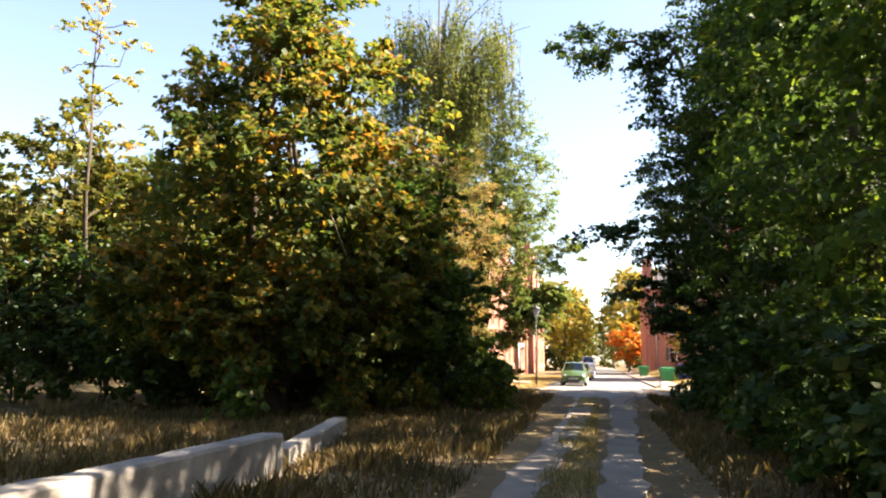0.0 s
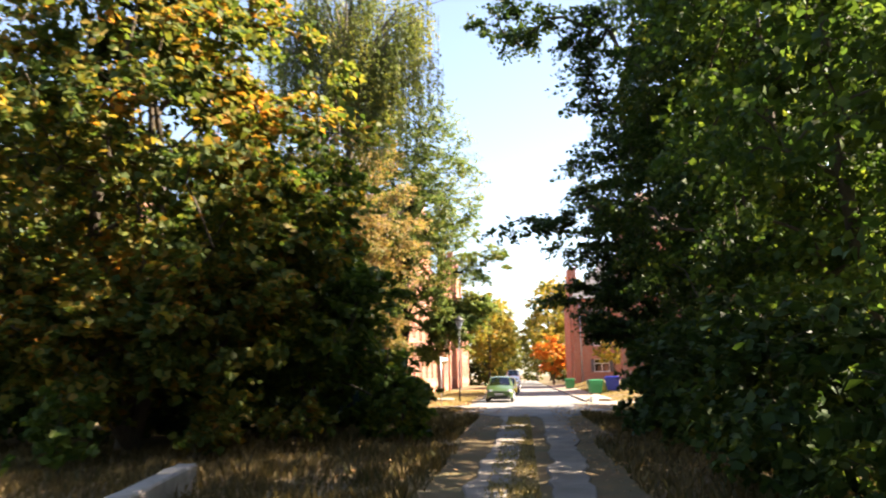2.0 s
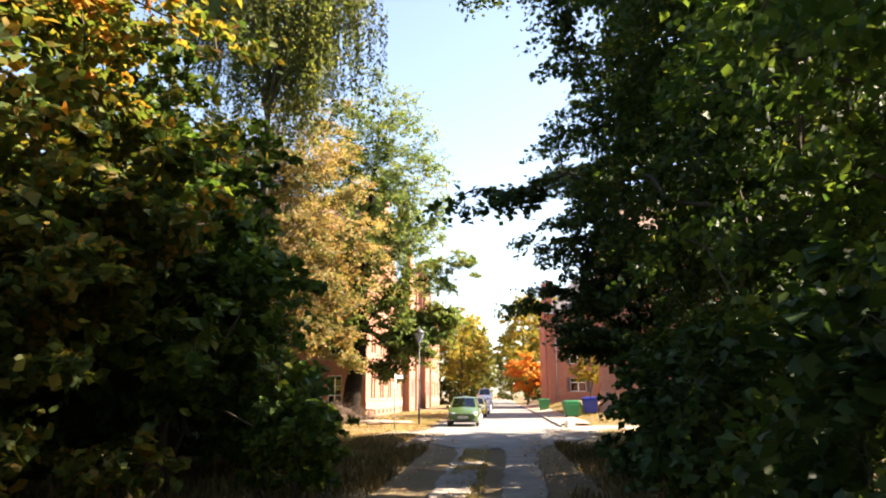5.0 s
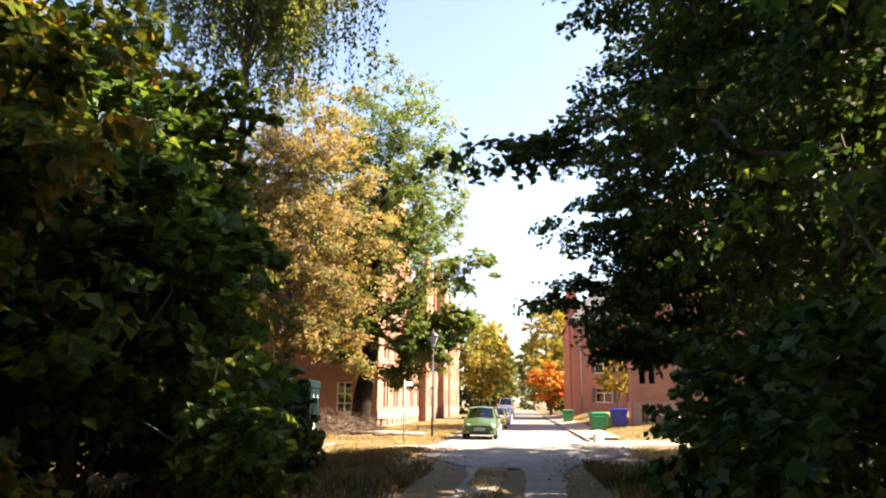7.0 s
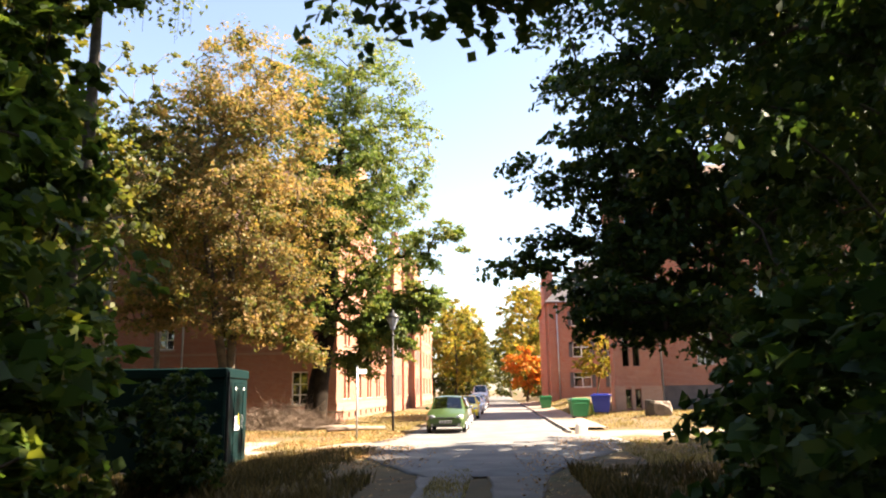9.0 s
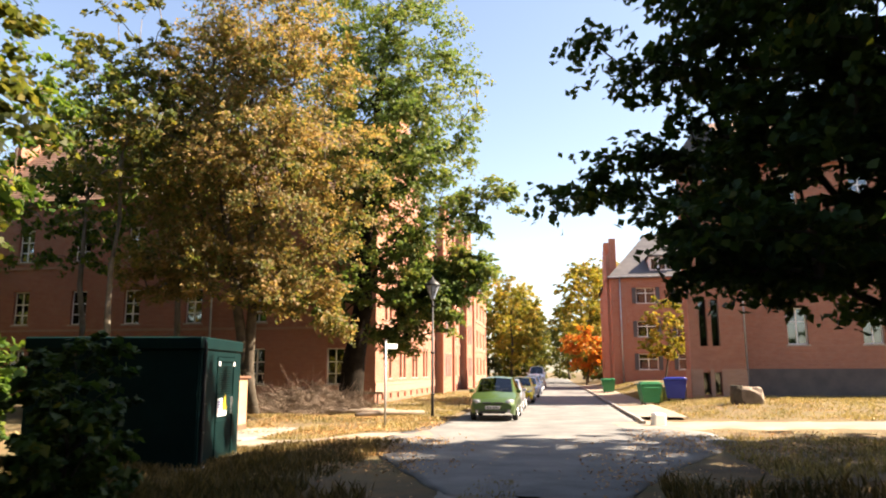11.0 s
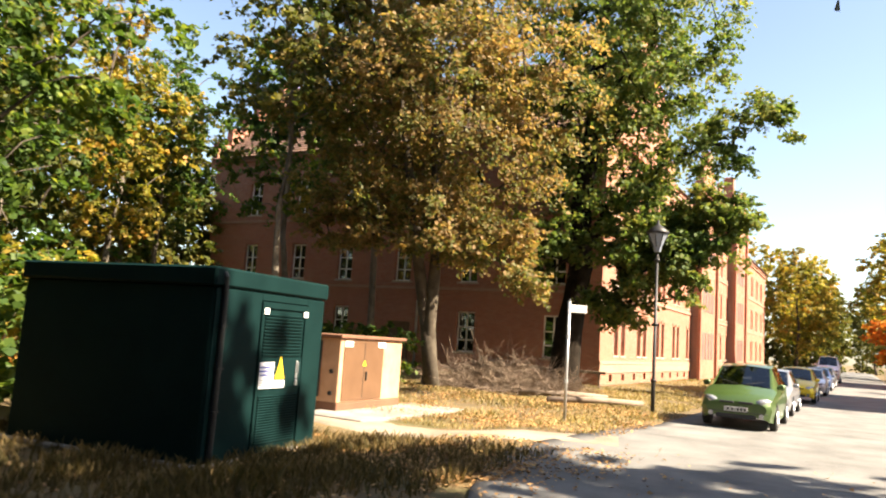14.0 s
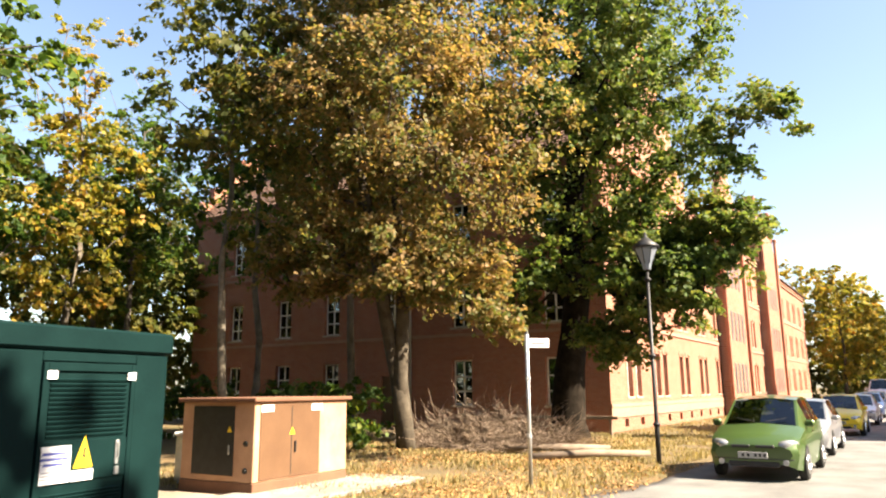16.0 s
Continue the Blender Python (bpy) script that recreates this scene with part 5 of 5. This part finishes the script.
# sunlit wood behind
tree("tall slender tree with thin orange top", (-17.2, 14.5), 17.5, (0, 0, 11.5), (1.7, 1.7, 6), leaf_yellow, clumps=44, per=60, spread=0.55, size=0.12, trunk=0.13, seed=22, hollow=0.1, taper=0.3)
for i, (x, y, h, m) in enumerate(((-15.0, 18.5, 12.0, leaf_olive), (-19.5, 16.5, 12.5, leaf_olive), (-22.5, 10.0, 12.0, leaf_dark), (-26.0, 17.0, 12.5, leaf_olive), (-18.5, 24.0, 12.5, leaf_olive), (-24.0, 25.5, 13.5, leaf_lime), (-30.0, 9.0, 13.0, leaf_olive), (-32.0, 22.0, 14.0, leaf_lime))):
    tree("sunlit yellow-green tree behind the shrubs", (x, y), h, (0, 0, h * 0.54), (3.9, 3.9, h * 0.46), m, clumps=170, per=110, spread=0.85, size=0.17, trunk=0.17, seed=160 + i, hollow=0.2, taper=0.25, group="sunlit wood")
tree("green tree behind the cabinet", (-15.5, 30.5), 15, (0, 0, 9.2), (4.0, 4.0, 5.6), leaf_lime, clumps=120, per=110, spread=0.75, size=0.15, trunk=0.2, seed=25, hollow=0.1)

for i, (x, y, h) in enumerate(((-13.5, 30.5, 3.6), (-16.5, 33.0, 4.4), (-19.5, 36.0, 4.0), (-13.5, 28.0, 3.0), (-22.0, 40.0, 4.2))):
    tree("sunlit yellow-green bush behind the green cabinet", (x, y), h, (0, 0, h * 0.48), (1.9, 1.9, h * 0.5), leaf_yellow if i % 2 else leaf_lime, clumps=60, per=80, spread=0.6, size=0.17, trunk=0.015, seed=131 + i, stems=3, category="shrub", group="bushes behind the cabinet")
# unseen trees added behind the start and beyond the clearing, to block sky light
for i, (x, y, h) in enumerate(((-9.0, -14.0, 19), (-3.0, -21.0, 20), (4.5, -22.0, 20), (9.5, -14.0, 20), (-14.5, -6.0, 18), (-20.0, -12.0, 20), (-26.0, -3.0, 19), (-12.0, -25.0, 22), (12.0, -26.0, 22), (-36.0, 4.0, 19), (-40.0, 16.0, 20), (-41.0, 28.0, 20))):
    tree("tall dark tree added out of view to block sky light", (x, y), h, (0, 0, h * 0.52), (4.6, 4.6, h * 0.48), leaf_dark, clumps=110, per=70, spread=1.2, size=0.34, trunk=0.25, seed=141 + i, group="wood behind the lane")

# beside the lane, on the other side: a wall of hornbeam and oak
RIGHT = ((8.6, -6.0, 18.5, 4.3, 31, leaf_dark, ()), (8.4, -0.5, 18.5, 4.3, 32, leaf_lime, ()), (8.2, 5.0, 18.5, 4.2, 33, leaf_lime, ()), (8.2, 10.5, 18.5, 4.2, 34, leaf_lime, ()),
         (8.4, 16.0, 18.5, 4.3, 35, leaf_dark, (((-6.6, 0.5, 6.0), (1.4, 0.8, 0.3), 8), ((-4.5, 0.3, 6.3), (1.2, 1.0, 0.5), 8))),
         (8.8, 21.5, 20.5, 4.6, 36, leaf_dark, (((-7.4, 0.2, 15.2), (2.2, 1.6, 0.9), 24), ((-4.8, 0.0, 14.4), (1.4, 1.4, 1.4), 24), ((-4.6, 0.5, 12.2), (1.0, 1.0, 0.8), 10))))
for x, y, h, r, s, m, extra in RIGHT:
    tree("dense dark hornbeam overhanging the lane" if m is leaf_dark else "dense green tree with yellowing leaves at the lane", (x, y), h, (-0.2, 0, h * (0.56 if s == 36 else 0.5)), (r, r, h * (0.44 if s == 36 else 0.5)), m, clumps=270 if s < 35 else 320, per=150 if s < 35 else 180, lobes=extra, spread=0.85, size=0.13, trunk=0.2, seed=s, flat=0.3, hollow=0.3, thin=0.5, side=4.9 if s > 34 else 4.5, group="trees along the lane")
tree("oak with long low branches reaching over the lane", (8.1, 26.0), 14.5, (-0.2, 0, 8.9), (4.3, 4.0, 5.2), leaf_dark, clumps=270, per=190, spread=0.75, size=0.125, trunk=0.24, seed=37, flat=0.2, hollow=0.3, thin=0.55, lobes=(((-2.2, -0.6, 5.0), (1.4, 1.8, 1.8), 40), ((-1.2, 0.2, 3.4), (2.4, 2.2, 0.7), 40), ((-3.1, -0.6, 3.7), (1.8, 2.0, 0.7), 30), ((-4.9, 1.0, 5.1), (1.4, 0.8, 0.6), 10), ((-3.6, 0.9, 5.2), (1.2, 0.9, 0.8), 16), ((-3.8, 0.3, 6.6), (1.2, 1.0, 0.8), 10)))
for i, (x, y, h, r) in enumerate(((4.9, 1.0, 2.6, 1.5), (4.9, 6.5, 2.8, 1.5), (5.0, 12.0, 2.9, 1.5), (5.4, 16.5, 3.2, 1.5), (6.9, 20.0, 3.0, 1.6), (8.6, 23.5, 2.6, 1.8))):
    tree("low dark undergrowth at the foot of the trees", (x, y), h, (0, 0, h * 0.47), (r, 2.4, h * 0.52), leaf_dark, clumps=95, per=100, spread=0.5, size=0.12, trunk=0.012, seed=41 + i, stems=3, hollow=0.3, category="shrub", group="undergrowth")
# low ones close gaps; the four tall, unseen ones are added to cast shade
for i, (x, y, h) in enumerate(((15, -4, 7), (15.5, 4, 7), (15, 12, 7), (15.5, 20, 8), (14.0, 27.0, 20), (15.0, 32.5, 21), (19.0, 29.5, 22), (20.0, 35.0, 22))):
    tree("dark tree added in a second row to close gaps and cast shade", (x, y), h, (0, 0, h * 0.52), (4.2, 4.4, h * 0.48), leaf_dark, clumps=80 if h < 12 else 190, per=80, spread=1.0, size=0.26, trunk=0.25, seed=51 + i, group="wood behind the lane")

# by the long building
tree("tall horse chestnut with rusty brown autumn leaves", (-11.07, 44.8), 22.0, (-0.2, -0.4, 12.6), (5.6, 4.6, 9.2), leaf_chestnut, bark, clumps=360, per=225, spread=0.8, size=0.115, trunk=0.26, seed=61, flat=0.6, hollow=0.12, stems=2, lobes=(((-3.9, -0.6, 7.0), (2.4, 2.2, 2.2), 40), ((1.4, -1.4, 5.4), (1.8, 1.6, 1.4), 26), ((4.0, -1.6, 4.6), (0.7, 0.9, 1.5), 10)))
tree("large green oak at the corner of the building", (-8.6, 52.0), 24.5, (2.0, -0.8, 15.4), (5.2, 4.4, 9.2), leaf_oak, shaded_oak_bark, clumps=380, per=170, spread=0.8, size=0.13, trunk=0.62, seed=62, flat=0.5, hollow=0.15, lobes=(((6.9, -1.5, 10.2), (1.7, 1.6, 2.0), 18), ((8.3, -2.0, 10.4), (0.8, 1.0, 1.5), 8), ((4.4, -3.0, 5.4), (2.2, 1.8, 1.9), 90), ((2.9, -3.0, 3.5), (1.2, 1.2, 0.9), 20), ((0.2, -3.2, 5.6), (1.8, 1.4, 1.5), 30), ((6.4, -2.6, 6.6), (1.4, 1.3, 1.5), 44), ((3.9, 0.8, 6.6), (1.4, 1.2, 1.4), 30), ((2.6, 0.5, 8.0), (2.0, 1.6, 1.6), 26)))
tree("green tree before the dark facade", (-16.9, 49.3), 20, (0, 0, 12.6), (3.6, 2.8, 6.8), leaf_oak, pale_bark, clumps=190, per=110, spread=0.75, size=0.15, trunk=0.19, seed=64, hollow=0.1)
tree("slender green tree before the dark facade", (-22.6, 49.0), 20, (0, 0, 13.0), (3.8, 3.0, 6.8), leaf_lime, pale_bark, clumps=200, per=110, spread=0.8, size=0.16, trunk=0.19, seed=65, hollow=0.1)
tree("tall tree with thin yellowing crown between the others", (-15.6, 41.5), 19, (0.2, 0, 13.2), (3.4, 3.0, 5.6), leaf_olive, pale_bark, clumps=120, per=110, spread=0.75, size=0.15, trunk=0.15, seed=67, hollow=0.1)
tree("leafy green tree at the end of the dark facade", (-31.5, 48.5), 19, (0, 0, 12.4), (3.6, 3.2, 6.2), leaf_lime, pale_bark, clumps=150, per=110, spread=0.8, size=0.16, trunk=0.19, seed=66, hollow=0.1)
for i, (x, y, h, m) in enumerate(((-29, 43, 19, leaf_yellow), (-26, 37, 17, leaf_lime), (-34, 48, 18, leaf_olive), (-33, 36, 18, leaf_yellow), (-40, 44, 18, leaf_lime), (-22, 33, 16, leaf_olive), (-42, 58, 19, leaf_olive))):
    tree("tall tree with light trunk and yellow-green leaves", (x, y), h, (0, 0, h * 0.6), (3.8, 3.8, h * 0.4), m, pale_bark, clumps=130, per=120, spread=0.8, size=0.17, trunk=0.2, seed=71 + i, hollow=0.1, group="trees behind the cabinets")
for i, (x, y) in enumerate(((-13.0, 43.0), (-17.0, 45.5), (-21, 45.0), (-25.0, 42.0))):
    tree("low green undergrowth before the building", (x, y), 2.4, (0, 0, 1.1), (2.0, 1.6, 1.2), leaf_lime, clumps=50, per=80, spread=0.5, size=0.14, trunk=0.03, seed=81 + i, stems=3, category="shrub", group="undergrowth by the building")

# along the street
for i, (x, y, h, r, m) in enumerate(((-4.6, 128, 17, 4.4, leaf_yellow), (-4.4, 141, 16, 4.4, leaf_yellow), (-4.2, 156, 16, 4.8, leaf_olive), (-10.5, 134, 18, 5, leaf_yellow), (7.0, 131, 20, 5.0, leaf_yellow), (8.4, 146, 21, 5.4, leaf_yellow), (7.6, 165, 18, 5.4, leaf_olive), (-4.0, 175, 17, 5, leaf_olive), (-1.0, 205, 15, 6, leaf_olive), (5.5, 200, 16, 6, leaf_olive), (13, 138, 20, 6, leaf_yellow))):
    tree("street tree with olive and yellow autumn leaves", (x, y), h, (0, 0, h * 0.58), (r, r, h * 0.42), m, clumps=150, per=120, spread=1.0, size=0.26, trunk=0.25, seed=91 + i, group="trees along the street")
for i, (x, y) in enumerate(((-8.5, 127), (-12.5, 127), (-5.6, 137), (-5.0, 160), (9.5, 118), (8.5, 128), (-3.0, 190), (4.0, 212))):
    tree("dense olive hedge bush at the end of the building", (x, y), 4.6, (0, 0, 2.2), (2.8, 2.6, 2.3), leaf_olive, clumps=50, per=80, spread=0.9, size=0.3, trunk=0.06, seed=121 + i, stems=3, category="shrub", group="hedge along the street")
for i, (x, y, h) in enumerate(((-47, 22, 17), (-50, 33, 18), (-46, 42, 17), (-52, 48, 19), (-48, 54, 17), (-50, 64, 18), (-44, 70, 18), (-37, 40, 12), (-38, 53, 13))):
    tree("wood edge tree with olive leaves behind the cabinets", (x, y), h, (0, 0, h * 0.5), (5.0, 5.0, h * 0.5), leaf_olive if i % 3 else leaf_yellow, clumps=140, per=90, spread=1.1, size=0.28, trunk=0.22, seed=171 + i, hollow=0.3, group="wood behind the cabinets")
tree("small maple glowing orange-red at the pavement", (6.3, 116), 9.0, (-0.4, 0, 4.9), (2.6, 2.6, 3.1), leaf_red, clumps=90, per=100, spread=0.7, size=0.25, trunk=0.14, seed=110)
tree("young tree with yellow-green leaves on the lawn", (11.4, 80.0), 7.4, (0.4, 0, 4.4), (2.3, 2.0, 2.9), leaf_yellow, clumps=80, per=100, spread=0.5, size=0.17, trunk=0.1, seed=111)


# ---- grass and fallen leaves ----
def blades(name, label, areas, material, tall, seed, width=0.012):
    """Blades of grass over rectangles (x0, y0, x1, y1, number)."""
    rng = np.random.default_rng(seed)
    out = []
    for x0, y0, x1, y1, n in areas:
        x, y = rng.uniform(x0, x1, n), rng.uniform(y0, y1, n)
        dens = np.array([noise.noise(Vector((a * 0.7, b * 0.7, seed))) for a, b in zip(x, y)])
        keep = dens > rng.uniform(-0.6, 0.35, n)
        x, y, dens = x[keep], y[keep], dens[keep]
        z = np.array([rise(a, b) for a, b in zip(x, y)]) - 0.02
        n = len(x)
        h = tall * rng.uniform(0.35, 1.25, n) * (0.8 + 0.8 * np.maximum(dens, 0))
        a = rng.uniform(0, 6.283, n)
        side = np.stack([np.cos(a), np.sin(a), 0 * a], 1) * (width * rng.uniform(0.7, 1.5, n))[:, None]
        bend = np.stack([np.cos(a * 3.1), np.sin(a * 3.1), 0 * a], 1) * (h * rng.uniform(0.1, 0.6, n))[:, None]
        foot = np.stack([x, y, z], 1)
        mid = foot + bend * 0.35 + np.stack([0 * h, 0 * h, h * 0.6], 1)
        tip = foot + bend + np.stack([0 * h, 0 * h, h], 1)
        out.append(np.stack([foot - side, foot + side, mid + side * 0.8, tip], 1))
    ob = quads(name, np.concatenate(out), material, None, "stuff")
    return tagged(ob, label, "grass")


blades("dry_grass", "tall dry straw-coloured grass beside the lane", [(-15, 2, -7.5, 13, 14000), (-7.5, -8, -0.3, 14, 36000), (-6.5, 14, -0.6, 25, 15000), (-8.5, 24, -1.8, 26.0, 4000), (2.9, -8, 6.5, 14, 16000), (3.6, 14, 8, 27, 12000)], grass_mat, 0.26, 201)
blades("middle_grass", "short green grass between the wheel tracks", [(0.62, -8, 1.42, 27, 16000)], lawn_mat, 0.09, 202)
blades("shaded_grass", "short green-brown grass round the green cabinet, toned dark for shade", [(-10.5, 24.5, -1.9, 33.4, 36000)], grass_mat, 0.22, 204, 0.01)
blades("verge_grass", "thin yellowed grass on the verge, toned pale for sun", [(-16, 36.5, -2.3, 55, 40000), (-8, 55.3, -2.2, 80, 9000), (7.0, 44, 20, 58, 20000), (6.9, 58, 9, 90, 8000), (5.8, 28, 16, 36, 14000)], lawn_mat, 0.13, 203, 0.014)


def litter(areas, seed):
    rng = np.random.default_rng(seed)
    out = []
    for x0, y0, x1, y1, n in areas:
        x, y = rng.uniform(x0, x1, n), rng.uniform(y0, y1, n)
        dens = np.array([noise.noise(Vector((a * 0.5, b * 0.5, 9))) for a, b in zip(x, y)])
        keep = dens > rng.uniform(-0.55, 0.4, n)
        x, y = x[keep], y[keep]
        at3 = np.stack([x, y, np.array([rise(a, b) for a, b in zip(x, y)]) + 0.05], 1)
        out.append(leaf_quads(rng, at3, 0.052, 2.2))
    tagged(quads("fallen_leaves", np.concatenate(out), litter_mat, None, "stuff"), "scattered rusty fallen leaves on the ground", "leaves")


litter([(-9, 30.3, -1.6, 33.2, 4500), (-9, 36.5, -1.8, 44, 6500), (-4.5, 28, -0.6, 34.5, 3500), (-2.2, 27, 0.2, 33, 350), (-14, 38, -5, 52, 9000), (-6, -6, 0, 30, 5000), (2.4, -6, 6, 34, 6000), (4, 30, 12, 38, 4000), (-1.5, 27, 5, 36, 200), (6, 44, 14, 56, 2500)], 301)
